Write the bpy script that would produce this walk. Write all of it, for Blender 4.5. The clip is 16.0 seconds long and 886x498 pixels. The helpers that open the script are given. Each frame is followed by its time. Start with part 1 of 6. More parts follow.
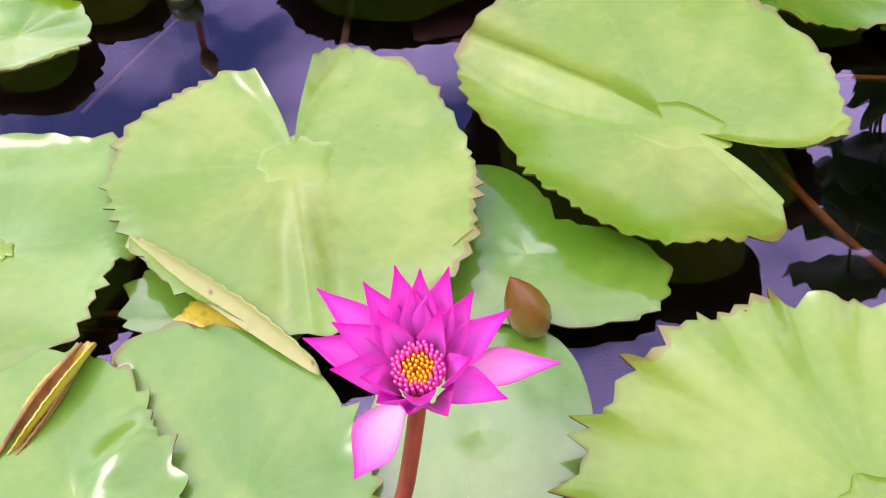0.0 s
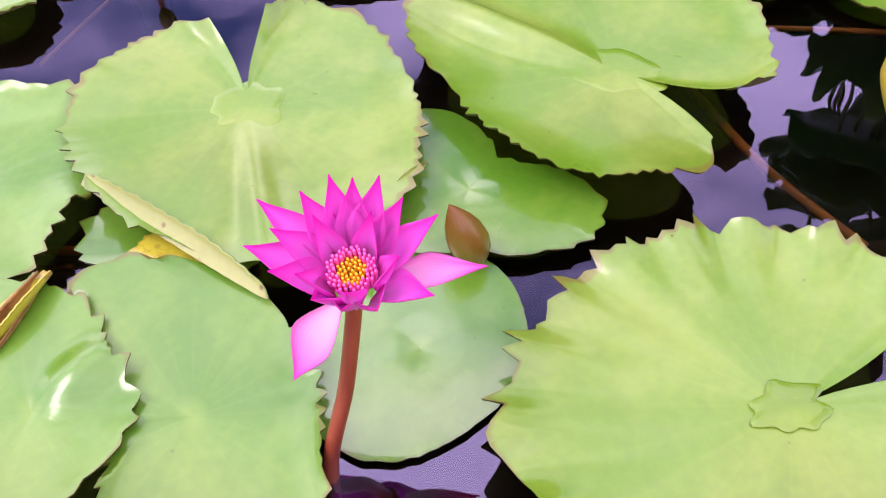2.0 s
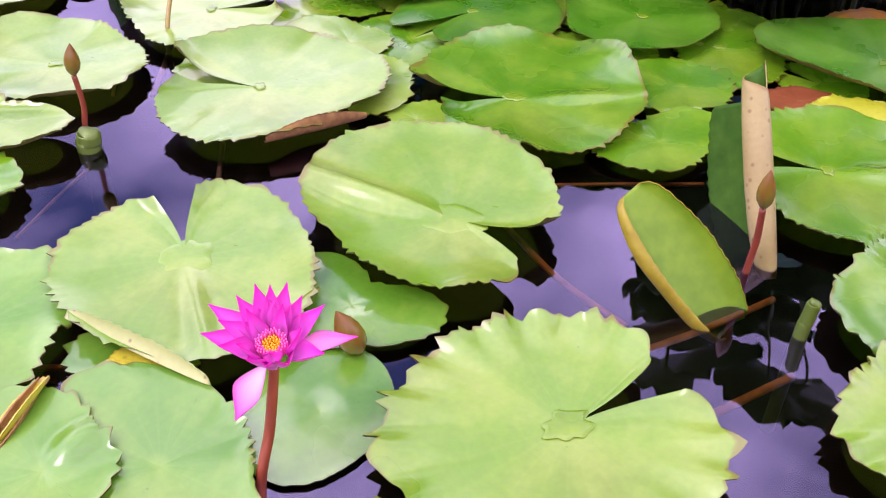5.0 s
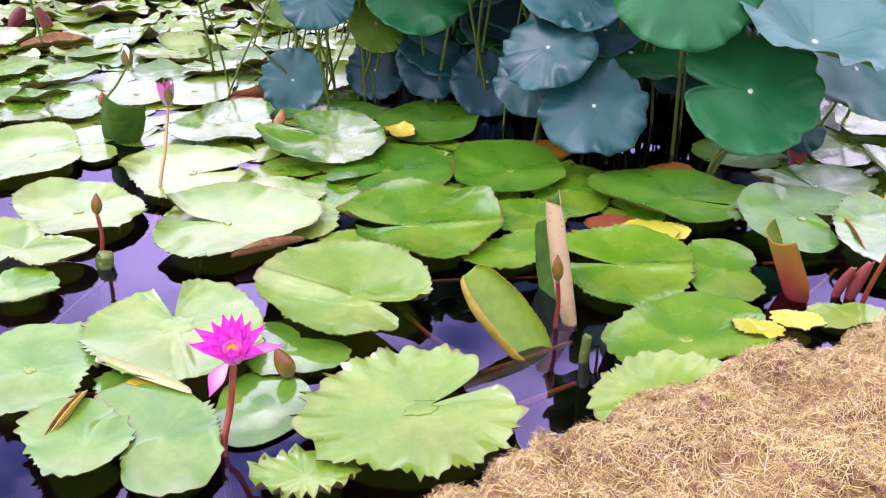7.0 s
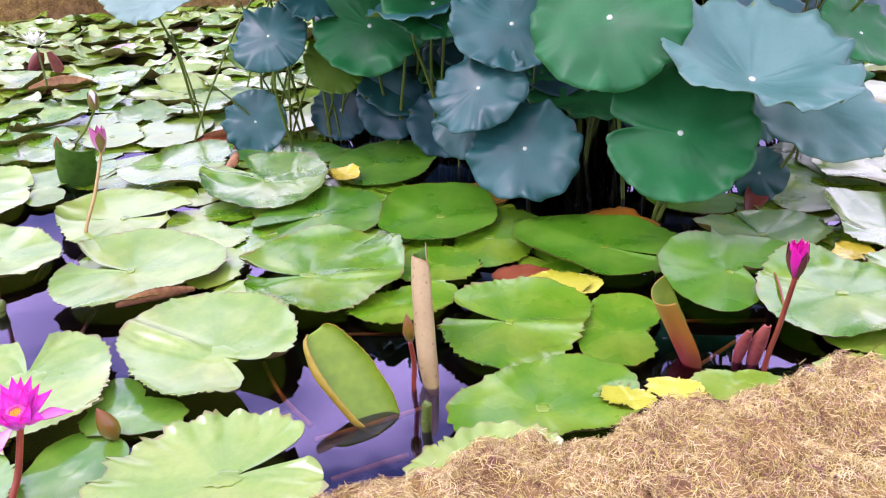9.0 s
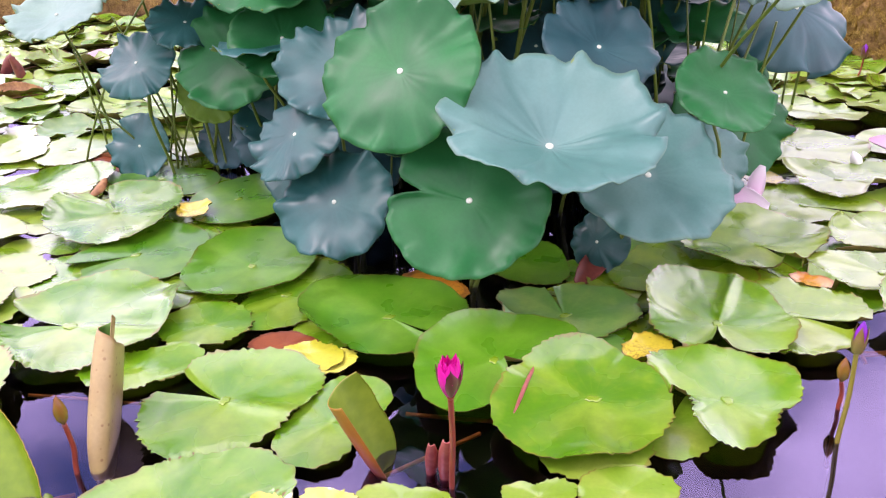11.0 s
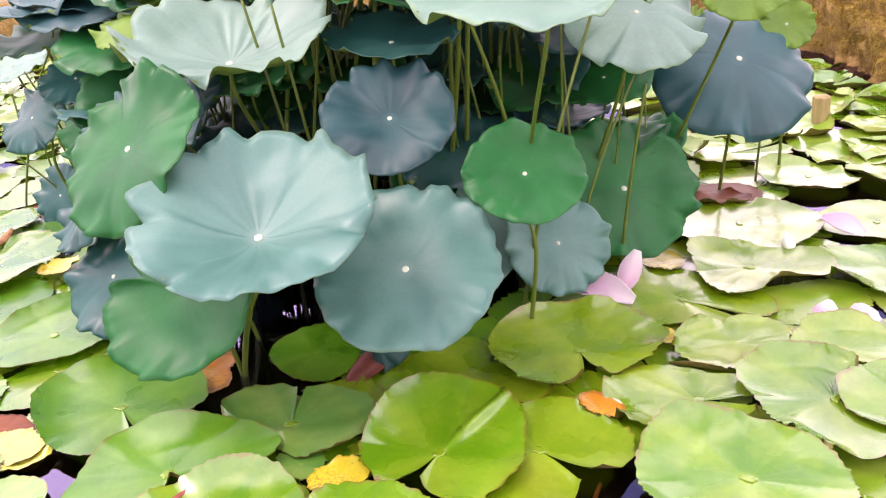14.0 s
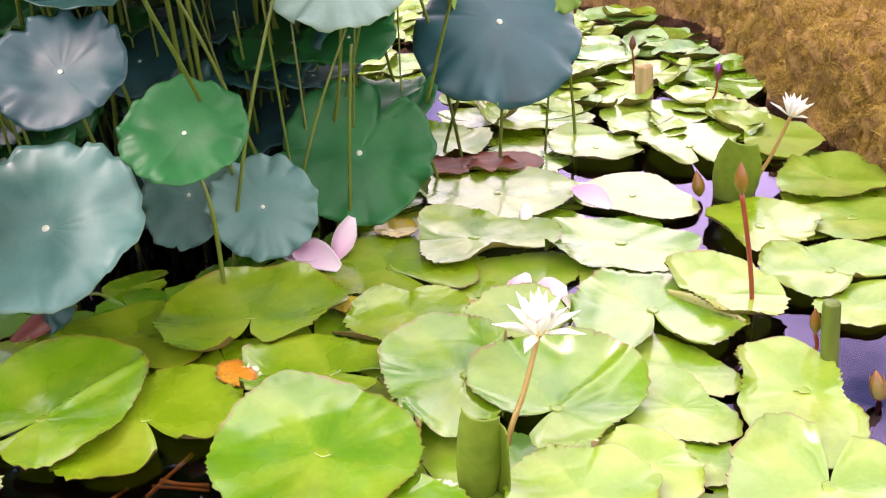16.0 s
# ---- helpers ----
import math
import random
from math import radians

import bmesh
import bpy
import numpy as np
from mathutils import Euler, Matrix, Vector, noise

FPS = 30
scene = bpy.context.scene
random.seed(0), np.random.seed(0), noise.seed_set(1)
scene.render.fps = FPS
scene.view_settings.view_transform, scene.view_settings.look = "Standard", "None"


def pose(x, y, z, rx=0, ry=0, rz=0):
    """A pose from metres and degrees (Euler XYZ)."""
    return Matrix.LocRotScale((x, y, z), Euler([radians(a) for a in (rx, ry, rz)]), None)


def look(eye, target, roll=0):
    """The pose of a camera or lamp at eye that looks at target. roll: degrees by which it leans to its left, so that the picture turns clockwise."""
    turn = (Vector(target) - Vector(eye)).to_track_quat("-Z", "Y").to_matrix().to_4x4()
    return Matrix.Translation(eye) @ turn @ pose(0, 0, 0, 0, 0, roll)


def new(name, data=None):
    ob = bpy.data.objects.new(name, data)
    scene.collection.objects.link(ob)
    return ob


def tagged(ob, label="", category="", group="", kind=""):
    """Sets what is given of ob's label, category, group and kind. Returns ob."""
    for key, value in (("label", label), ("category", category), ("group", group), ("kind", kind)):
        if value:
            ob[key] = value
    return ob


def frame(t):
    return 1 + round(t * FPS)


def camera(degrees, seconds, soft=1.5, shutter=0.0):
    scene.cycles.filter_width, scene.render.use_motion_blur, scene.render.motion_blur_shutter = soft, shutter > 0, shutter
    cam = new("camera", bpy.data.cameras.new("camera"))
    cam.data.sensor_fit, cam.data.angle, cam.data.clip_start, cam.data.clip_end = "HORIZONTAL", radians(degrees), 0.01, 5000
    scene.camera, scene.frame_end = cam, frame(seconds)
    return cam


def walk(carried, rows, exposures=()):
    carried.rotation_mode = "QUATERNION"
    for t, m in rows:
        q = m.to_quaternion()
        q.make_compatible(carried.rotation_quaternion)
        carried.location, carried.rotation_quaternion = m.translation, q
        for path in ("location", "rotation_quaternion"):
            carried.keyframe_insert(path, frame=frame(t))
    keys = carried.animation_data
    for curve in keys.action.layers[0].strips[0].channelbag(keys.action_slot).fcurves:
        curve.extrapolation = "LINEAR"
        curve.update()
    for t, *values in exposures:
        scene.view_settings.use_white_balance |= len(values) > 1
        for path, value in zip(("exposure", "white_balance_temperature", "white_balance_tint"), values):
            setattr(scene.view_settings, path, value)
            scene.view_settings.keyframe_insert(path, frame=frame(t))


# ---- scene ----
cam = camera(53.8, 16.0, soft=1.15)
PATH = [
    (0, (0.066, 0.035, 0.834), (-0.13, 1.352, -0.659), -3.1),
    (0.5, (0.054, 0.021, 0.848), (-0.146, 1.325, -0.656), -3.6),
    (1, (0.064, -0.002, 0.843), (-0.12, 1.291, -0.672), -3.1),
    (1.5, (0.099, -0.03, 0.818), (-0.067, 1.266, -0.696), -2.6),
    (2, (0.113, -0.044, 0.823), (-0.028, 1.259, -0.687), -1.8),
    (2.5, (0.127, -0.082, 0.846), (0.025, 1.246, -0.646), -0.8),
    (3, (0.161, -0.184, 0.892), (0.099, 1.19, -0.56), 0.1),
    (3.5, (0.186, -0.214, 0.911), (0.137, 1.189, -0.513), 0.3),
    (4, (0.183, -0.215, 0.93), (0.136, 1.207, -0.476), 0.2),
    (4.5, (0.202, -0.267, 0.974), (0.19, 1.207, -0.378), 0.6),
    (5, (0.176, -0.438, 1.08), (0.246, 1.134, -0.154), 0.6),
    (5.2, (0.142, -0.541, 1.139), (0.252, 1.067, -0.045), 0.5),
    (7.3, (0.393, -1.38, 1.34), (0.544, 0.415, 0.472), 0.1),
    (7.5, (0.45, -1.425, 1.346), (0.576, 0.379, 0.492), 0.2),
    (8, (0.582, -1.42, 1.336), (0.644, 0.397, 0.501), -0.3),
    (8.5, (0.747, -1.28, 1.32), (0.741, 0.536, 0.483), -1.1),
    (9, (1.0, -1.146, 1.332), (0.927, 0.671, 0.5), -2.5),
    (9.5, (1.455, -1.033, 1.314), (1.32, 0.782, 0.484), -2.2),
    (9.7, (1.611, -1.011, 1.314), (1.457, 0.8, 0.48), -2.2),
    (11.8, (2.39, -0.572, 1.483), (1.947, 1.195, 0.656), -2.6),
    (12, (2.531, -0.531, 1.476), (2.05, 1.228, 0.656), -3.0),
    (12.5, (2.856, -0.457, 1.495), (2.296, 1.283, 0.683), -3.2),
    (13, (3.047, -0.338, 1.442), (2.41, 1.384, 0.65), -4.0),
    (13.5, (3.207, -0.148, 1.437), (2.503, 1.55, 0.647), -4.5),
    (14, (3.35, -0.014, 1.458), (2.599, 1.665, 0.672), -4.9),
    (14.5, (3.576, 0.101, 1.431), (2.768, 1.753, 0.646), -5.7),
    (15, (3.916, 0.21, 1.399), (3.085, 1.84, 0.592), -5.3),
    (15.5, (4.163, 0.328, 1.387), (3.367, 1.965, 0.558), -4.4),
    (16, (4.252, 0.446, 1.357), (3.513, 2.094, 0.498), -3.3),
]
EXPOSURES = [(0.0, 0.33, 6400, 31), (3.5, 0.40, 6400, 30), (7.5, 0.55, 5900, 41), (9.5, 0.58, 5950, 39), (12.5, 0.90, 7000, 37), (16.0, 0.90, 7150, 32)]
walk(cam, [(t, look(eye, target, roll)) for t, eye, target, roll in PATH], EXPOSURES)

# ---------------------------------------------------------------- light
world = bpy.data.worlds.new("sky")
scene.world = world
world.use_nodes = True
SUN_EL, SUN_AZ, SUN_W = 58.0, -105.0, 1.4
wn, wl = world.node_tree.nodes, world.node_tree.links
sky = wn.new("ShaderNodeTexSky")
sky.sky_type, sky.sun_disc = "NISHITA", False
sky.sun_elevation, sky.sun_rotation = radians(SUN_EL), radians(SUN_AZ)
sky_mix = wn.new("ShaderNodeMix")
sky_mix.data_type = "RGBA"
cloud_co, cloud_map = wn.new("ShaderNodeTexCoord"), wn.new("ShaderNodeMapping")
cloud_map.inputs["Scale"].default_value = (1.6, 1.6, 2.6)
cloud = wn.new("ShaderNodeTexNoise")
cloud.inputs["Scale"].default_value, cloud.inputs["Detail"].default_value = 2.2, 7.0
cloud_ramp = wn.new("ShaderNodeValToRGB")
cloud_ramp.color_ramp.elements[0].position, cloud_ramp.color_ramp.elements[1].position = 0.36, 0.60
wl.new(cloud_co.outputs["Generated"], cloud_map.inputs["Vector"])
wl.new(cloud_map.outputs["Vector"], cloud.inputs["Vector"])
wl.new(cloud.outputs["Fac"], cloud_ramp.inputs["Fac"])
wl.new(cloud_ramp.outputs["Color"], sky_mix.inputs["Factor"])
wl.new(sky.outputs["Color"], sky_mix.inputs["A"])
sky_mix.inputs["B"].default_value = (17.0, 16.4, 17.2, 1)
wl.new(sky_mix.outputs["Result"], wn["Background"].inputs["Color"])
wn["Background"].inputs["Strength"].default_value = 0.14
sun = new("sun", bpy.data.lights.new("sun", "SUN"))
sun.data.energy, sun.data.angle, sun.data.color = SUN_W, radians(24), (1.0, 0.96, 0.90)
sun.matrix_world = look(Vector((math.sin(radians(SUN_AZ)) * math.cos(radians(SUN_EL)), math.cos(radians(SUN_AZ)) * math.cos(radians(SUN_EL)), math.sin(radians(SUN_EL)))) * 20, (0, 0, 0))


# ---------------------------------------------------------------- materials
def mat_base(name, rough=0.5):
    m = bpy.data.materials.new(name)
    m.use_nodes = True
    b = m.node_tree.nodes["Principled BSDF"]
    b.inputs["Roughness"].default_value = rough
    return m, m.node_tree.nodes, m.node_tree.links, b


def node(ns, kind, **values):
    n = ns.new(kind)
    for key, value in values.items():
        n.inputs[key.replace("_", " ")].default_value = value
    return n


def ramp(ns, ls, source, stops):
    r = ns.new("ShaderNodeValToRGB")
    els = r.color_ramp.elements
    while len(els) < len(stops):
        els.new(0.5)
    for e, (p, c) in zip(els, stops):
        e.position, e.color = p, (*c, 1) if len(c) == 3 else c
    ls.new(source, r.inputs["Fac"])
    return r.outputs["Color"]


def math_node(ns, ls, op, a, b=None):
    n = ns.new("ShaderNodeMath")
    n.operation = op
    for i, v in enumerate((a, b)):
        if v is None:
            continue
        if isinstance(v, (int, float)):
            n.inputs[i].default_value = v
        else:
            ls.new(v, n.inputs[i])
    return n.outputs[0]


def mixed(ns, ls, fac, a, b, blend="MIX"):
    n = ns.new("ShaderNodeMix")
    n.data_type, n.blend_type = "RGBA", blend
    for key, v in (("Factor", fac), ("A", a), ("B", b)):
        if isinstance(v, (int, float)):
            n.inputs[key].default_value = v
        elif isinstance(v, tuple):
            n.inputs[key].default_value = (*v, 1)
        else:
            ls.new(v, n.inputs[key])
    return n.outputs["Result"]


RED_EDGE = (0.20, 0.07, 0.025)


def leaf_material(name, dark, light, vein, margin, veins=22, vein_fac=0.16, rough=0.32, thin=0.12, margin_at=0.975, spots=0.0, coat=0.7, bump=0.12, shine=0.8, warm=0.45, skin=1.5, skin_rough=0.17, rust=0.0, cracks=0.0):
    """A leaf with u round it and v from its middle out: mottled blade, rays of veins, worn margin."""
    m, ns, ls, b = mat_base(name, rough)
    uv = ns.new("ShaderNodeUVMap")
    sep = ns.new("ShaderNodeSeparateXYZ")
    ls.new(uv.outputs["UV"], sep.inputs[0])
    co = ns.new("ShaderNodeTexCoord")
    big = node(ns, "ShaderNodeTexNoise", Scale=5.0, Detail=2.5)
    fine = node(ns, "ShaderNodeTexNoise", Scale=90.0, Detail=3.0)
    ls.new(co.outputs["Object"], big.inputs["Vector"])
    ls.new(co.outputs["Object"], fine.inputs["Vector"])
    info = ns.new("ShaderNodeObjectInfo")
    shift = math_node(ns, ls, "MULTIPLY_ADD", info.outputs["Random"], 0.3)
    shift.node.inputs[2].default_value = -0.15
    blade = ramp(ns, ls, math_node(ns, ls, "ADD", big.outputs["Fac"], shift), [(0.3, dark), (0.68, light)])
    hue = node(ns, "ShaderNodeTexNoise", Scale=3.2, Detail=1.5)
    ls.new(co.outputs["Object"], hue.inputs["Vector"])
    blade = mixed(ns, ls, ramp(ns, ls, hue.outputs["Fac"], [(0.52, (0, 0, 0)), (0.72, (warm, warm, warm))]), blade, margin)
    if rust:
        bloom = node(ns, "ShaderNodeTexNoise", Scale=7.5, Detail=3.0, Roughness=0.6)
        ls.new(co.outputs["Object"], bloom.inputs["Vector"])
        blade = mixed(ns, ls, ramp(ns, ls, bloom.outputs["Fac"], [(0.46, (0, 0, 0)), (0.66, (0.55, 0.55, 0.55))]), blade, vein)
        blade = mixed(ns, ls, ramp(ns, ls, bloom.outputs["Fac"], [(0.30, (0.5, 0.5, 0.5)), (0.44, (0, 0, 0))]), blade, dark)
    wob = math_node(ns, ls, "MULTIPLY", big.outputs["Fac"], 0.03)
    ray = math_node(ns, ls, "PINGPONG", math_node(ns, ls, "MULTIPLY", math_node(ns, ls, "ADD", sep.outputs["X"], wob), float(veins)), 0.5)
    line = ramp(ns, ls, ray, [(0.0, (1, 1, 1)), (0.16, (0, 0, 0))])
    fade = ramp(ns, ls, sep.outputs["Y"], [(0.0, (0, 0, 0)), (0.3, (0.8, 0.8, 0.8)), (0.75, (0.25, 0.25, 0.25)), (1.0, (0.05, 0.05, 0.05))])
    line = mixed(ns, ls, 1.0, line, fade, "MULTIPLY")
    colour = mixed(ns, ls, math_node(ns, ls, "MULTIPLY", line, vein_fac), blade, vein)
    centre = ramp(ns, ls, math_node(ns, ls, "ADD", sep.outputs["Y"], math_node(ns, ls, "MULTIPLY", fine.outputs["Fac"], 0.06)), [(0.08, (1, 1, 1)), (0.16, (0, 0, 0))])
    colour = mixed(ns, ls, math_node(ns, ls, "MULTIPLY", centre, 0.5), colour, vein)
    edge = ramp(ns, ls, math_node(ns, ls, "ADD", sep.outputs["Y"], math_node(ns, ls, "MULTIPLY", math_node(ns, ls, "SUBTRACT", big.outputs["Fac"], 0.5), 0.10)), [(margin_at, (0, 0, 0)), (min(1.0, margin_at + 0.05), (1, 1, 1))])
    colour = mixed(ns, ls, math_node(ns, ls, "MULTIPLY", edge, 0.55), colour, margin)
    if rust:
        speck = node(ns, "ShaderNodeTexVoronoi", Scale=48.0)
        ls.new(co.outputs["Object"], speck.inputs["Vector"])
        pick = ramp(ns, ls, speck.outputs["Color"], [(0.80, (0, 0, 0)), (0.82, (1, 1, 1))])
        dot = ramp(ns, ls, speck.outputs["Distance"], [(0.06, (1, 1, 1)), (0.13, (0, 0, 0))])
        colour = mixed(ns, ls, math_node(ns, ls, "MULTIPLY", mixed(ns, ls, 1.0, pick, dot, "MULTIPLY"), 0.45), colour, (0.07, 0.06, 0.015))
        worn = node(ns, "ShaderNodeTexNoise", Scale=11.0, Detail=3.0)
        ls.new(co.outputs["Object"], worn.inputs["Vector"])
        rim = math_node(ns, ls, "MULTIPLY_ADD", math_node(ns, ls, "SUBTRACT", worn.outputs["Fac"], 0.5), 0.22)
        ls.new(sep.outputs["Y"], rim.node.inputs[2])
        burnt = ramp(ns, ls, rim, [(0.985, (0, 0, 0)), (1.01, (1, 1, 1))])
        colour = mixed(ns, ls, math_node(ns, ls, "MULTIPLY", burnt, rust), colour, RED_EDGE)
    if cracks:
        net = node(ns, "ShaderNodeTexVoronoi", Scale=26.0)
        net.feature = "DISTANCE_TO_EDGE"
        bent = mixed(ns, ls, 0.05, co.outputs["Object"], fine.outputs["Color"], "ADD")
        ls.new(bent, net.inputs["Vector"])
        lines = ramp(ns, ls, net.outputs["Distance"], [(0.02, (1, 1, 1)), (0.09, (0, 0, 0))])
        some = ramp(ns, ls, hue.outputs["Fac"], [(0.4, (0, 0, 0)), (0.6, (1, 1, 1))])
        colour = mixed(ns, ls, math_node(ns, ls, "MULTIPLY", mixed(ns, ls, 1.0, lines, some, "MULTIPLY"), cracks), colour, (0.20, 0.09, 0.01))
    if spots:
        vor = node(ns, "ShaderNodeTexVoronoi", Scale=42.0)
        ls.new(co.outputs["Object"], vor.inputs["Vector"])
        dots = ramp(ns, ls, vor.outputs["Distance"], [(0.12, (1, 1, 1)), (0.22, (0, 0, 0))])
        colour = mixed(ns, ls, math_node(ns, ls, "MULTIPLY", dots, spots), colour, (0.16, 0.06, 0.02))
    grain = ramp(ns, ls, fine.outputs["Fac"], [(0.3, (0.95, 0.95, 0.95)), (0.7, (1.04, 1.04, 1.04))])
    colour = mixed(ns, ls, 1.0, colour, grain, "MULTIPLY")
    ls.new(colour, b.inputs["Base Color"])
    rr = ramp(ns, ls, big.outputs["Fac"], [(0.3, (rough * 0.75,) * 3), (0.7, (min(1, rough * 1.35),) * 3)])
    ls.new(rr, b.inputs["Roughness"])
    b.inputs["Specular IOR Level"].default_value = shine
    b.inputs["Coat Weight"].default_value, b.inputs["Coat Roughness"].default_value = coat, skin_rough
    b.inputs["Coat IOR"].default_value = skin
    height = math_node(ns, ls, "ADD", math_node(ns, ls, "MULTIPLY", line, -0.2), math_node(ns, ls, "MULTIPLY", fine.outputs["Fac"], 0.35))
    bm_node = node(ns, "ShaderNodeBump", Strength=bump, Distance=0.004)
    ls.new(height, bm_node.inputs["Height"])
    ls.new(bm_node.outputs["Normal"], b.inputs["Normal"])
    if thin:
        tr = ns.new("ShaderNodeBsdfTranslucent")
        ls.new(mixed(ns, ls, 1.0, colour, (1.5, 1.5, 0.5), "MULTIPLY"), tr.inputs["Color"])
        mx = node(ns, "ShaderNodeMixShader", Fac=thin)
        ls.new(b.outputs[0], mx.inputs[1])
        ls.new(tr.outputs[0], mx.inputs[2])
        ls.new(mx.outputs[0], ns["Material Output"].inputs["Surface"])
    return m


def plain_material(name, dark, light, rough=0.5, scale=30.0, bump=0.2, stretch=(1, 1, 1), thin=0.0, spec=0.5):
    """Mottled matter at two scales, with fine relief."""
    m, ns, ls, b = mat_base(name, rough)
    co, mp = ns.new("ShaderNodeTexCoord"), ns.new("ShaderNodeMapping")
    mp.inputs["Scale"].default_value = stretch
    ls.new(co.outputs["Object"], mp.inputs["Vector"])
    a, f = node(ns, "ShaderNodeTexNoise", Scale=scale * 0.2, Detail=3.0), node(ns, "ShaderNodeTexNoise", Scale=scale, Detail=4.0)
    ls.new(mp.outputs[0], a.inputs["Vector"])
    ls.new(mp.outputs[0], f.inputs["Vector"])
    total = math_node(ns, ls, "ADD", math_node(ns, ls, "MULTIPLY", a.outputs["Fac"], 0.55), math_node(ns, ls, "MULTIPLY", f.outputs["Fac"], 0.45))
    colour = ramp(ns, ls, total, [(0.35, dark), (0.65, light)])
    ls.new(colour, b.inputs["Base Color"])
    b.inputs["Specular IOR Level"].default_value = spec
    bump_node = node(ns, "ShaderNodeBump", Strength=bump, Distance=0.003)
    ls.new(f.outputs["Fac"], bump_node.inputs["Height"])
    ls.new(bump_node.outputs["Normal"], b.inputs["Normal"])
    if thin:
        tr = ns.new("ShaderNodeBsdfTranslucent")
        ls.new(colour, tr.inputs["Color"])
        mx = node(ns, "ShaderNodeMixShader", Fac=thin)
        ls.new(b.outputs[0], mx.inputs[1])
        ls.new(tr.outputs[0], mx.inputs[2])
        ls.new(mx.outputs[0], ns["Material Output"].inputs["Surface"])
    return m


def petal_material(name, base, mid, tip, thin=0.25, rough=0.4):
    """A petal, pale at its foot and full at its tip, with fine lengthwise lines."""
    m, ns, ls, b = mat_base(name, rough)
    uv, sep = ns.new("ShaderNodeUVMap"), ns.new("ShaderNodeSeparateXYZ")
    ls.new(uv.outputs["UV"], sep.inputs[0])
    along = ramp(ns, ls, sep.outputs["Y"], [(0.0, base), (0.45, mid), (1.0, tip)])
    side = ramp(ns, ls, math_node(ns, ls, "ABSOLUTE", sep.outputs["X"]), [(0.45, (0, 0, 0)), (1.0, (1, 1, 1))])
    colour = mixed(ns, ls, math_node(ns, ls, "MULTIPLY", side, 0.5), along, tip)
    lines = math_node(ns, ls, "PINGPONG", math_node(ns, ls, "MULTIPLY", sep.outputs["X"], 7.0), 0.5)
    colour = mixed(ns, ls, math_node(ns, ls, "MULTIPLY", lines, 0.18), colour, tip)
    ls.new(colour, b.inputs["Base Color"])
    bump_node = node(ns, "ShaderNodeBump", Strength=0.15, Distance=0.002)
    ls.new(lines, bump_node.inputs["Height"])
    ls.new(bump_node.outputs["Normal"], b.inputs["Normal"])
    tr = ns.new("ShaderNodeBsdfTranslucent")
    ls.new(colour, tr.inputs["Color"])
    mx = node(ns, "ShaderNodeMixShader", Fac=thin)
    ls.new(b.outputs[0], mx.inputs[1])
    ls.new(tr.outputs[0], mx.inputs[2])
    ls.new(mx.outputs[0], ns["Material Output"].inputs["Surface"])
    return m


# a living pad: waxy wet skin that mirrors the sky, rusty rim
WAXED = {"coat": 0.9, "skin": 1.43, "skin_rough": 0.12, "rust": 0.4}
PADS = {
    "pale": leaf_material("pad_pale", (0.133, 0.279, 0.009), (0.214, 0.356, 0.024), (0.289, 0.388, 0.056), (0.139, 0.162, 0.009), rough=0.33, **WAXED),
    "green": leaf_material("pad_green", (0.064, 0.208, 0.002), (0.134, 0.305, 0.004), (0.219, 0.361, 0.023), (0.147, 0.165, 0.004), rough=0.26, **WAXED),
    # the clump's dark reflection is put into this deeper green, under a weaker coat
    "deep": leaf_material("pad_clump_mirror", (0.032, 0.160, 0.002), (0.075, 0.245, 0.004), (0.13, 0.30, 0.02), (0.062, 0.130, 0.005), rough=0.30, coat=0.4, skin=1.42, skin_rough=0.14, rust=0.3),
    "olive": leaf_material("pad_olive", (0.104, 0.221, 0.002), (0.177, 0.312, 0.004), (0.244, 0.361, 0.019), (0.183, 0.179, 0.006), rough=0.28, **WAXED),
    "glau": leaf_material("pad_glaucous", (0.069, 0.213, 0.028), (0.116, 0.279, 0.045), (0.219, 0.337, 0.065), (0.087, 0.182, 0.013), rough=0.36, **WAXED),
    "mid": leaf_material("pad_mid", (0.081, 0.233, 0.011), (0.133, 0.305, 0.021), (0.208, 0.350, 0.041), (0.128, 0.155, 0.006), rough=0.36, **WAXED),
    "wet": leaf_material("pad_wet", (0.074, 0.220, 0.011), (0.128, 0.292, 0.024), (0.185, 0.337, 0.038), (0.081, 0.143, 0.009), rough=0.22, coat=1.0, vein_fac=0.03, bump=0.01, skin=1.75, skin_rough=0.03, rust=0.2),
    "lemon": leaf_material("pad_lemon", (0.42, 0.44, 0.02), (0.60, 0.60, 0.08), (0.62, 0.60, 0.14), (0.40, 0.30, 0.03), warm=0.2, spots=0.15, margin_at=0.97),
    "yellow": leaf_material("pad_yellow", (0.50, 0.42, 0.012), (0.68, 0.58, 0.05), (0.60, 0.52, 0.12), (0.40, 0.24, 0.016), warm=0.3, spots=0.35, cracks=0.8, margin_at=0.9),
    "orange": leaf_material("pad_orange", (0.46, 0.17, 0.008), (0.66, 0.36, 0.02), (0.468, 0.320, 0.064), (0.212, 0.064, 0.016), warm=0.0, spots=0.5, cracks=0.8, margin_at=0.8),
    "brown": leaf_material("pad_brown", (0.128, 0.028, 0.010), (0.238, 0.068, 0.024), (0.238, 0.096, 0.040), (0.085, 0.024, 0.012), coat=0.0, shine=0.2, warm=0.0, spots=0.4, margin_at=0.85, rough=0.4),
}
PAD_UNDER = plain_material("pad_underside", (0.12, 0.10, 0.015), (0.22, 0.17, 0.04), rough=0.45, scale=60, thin=0.2)
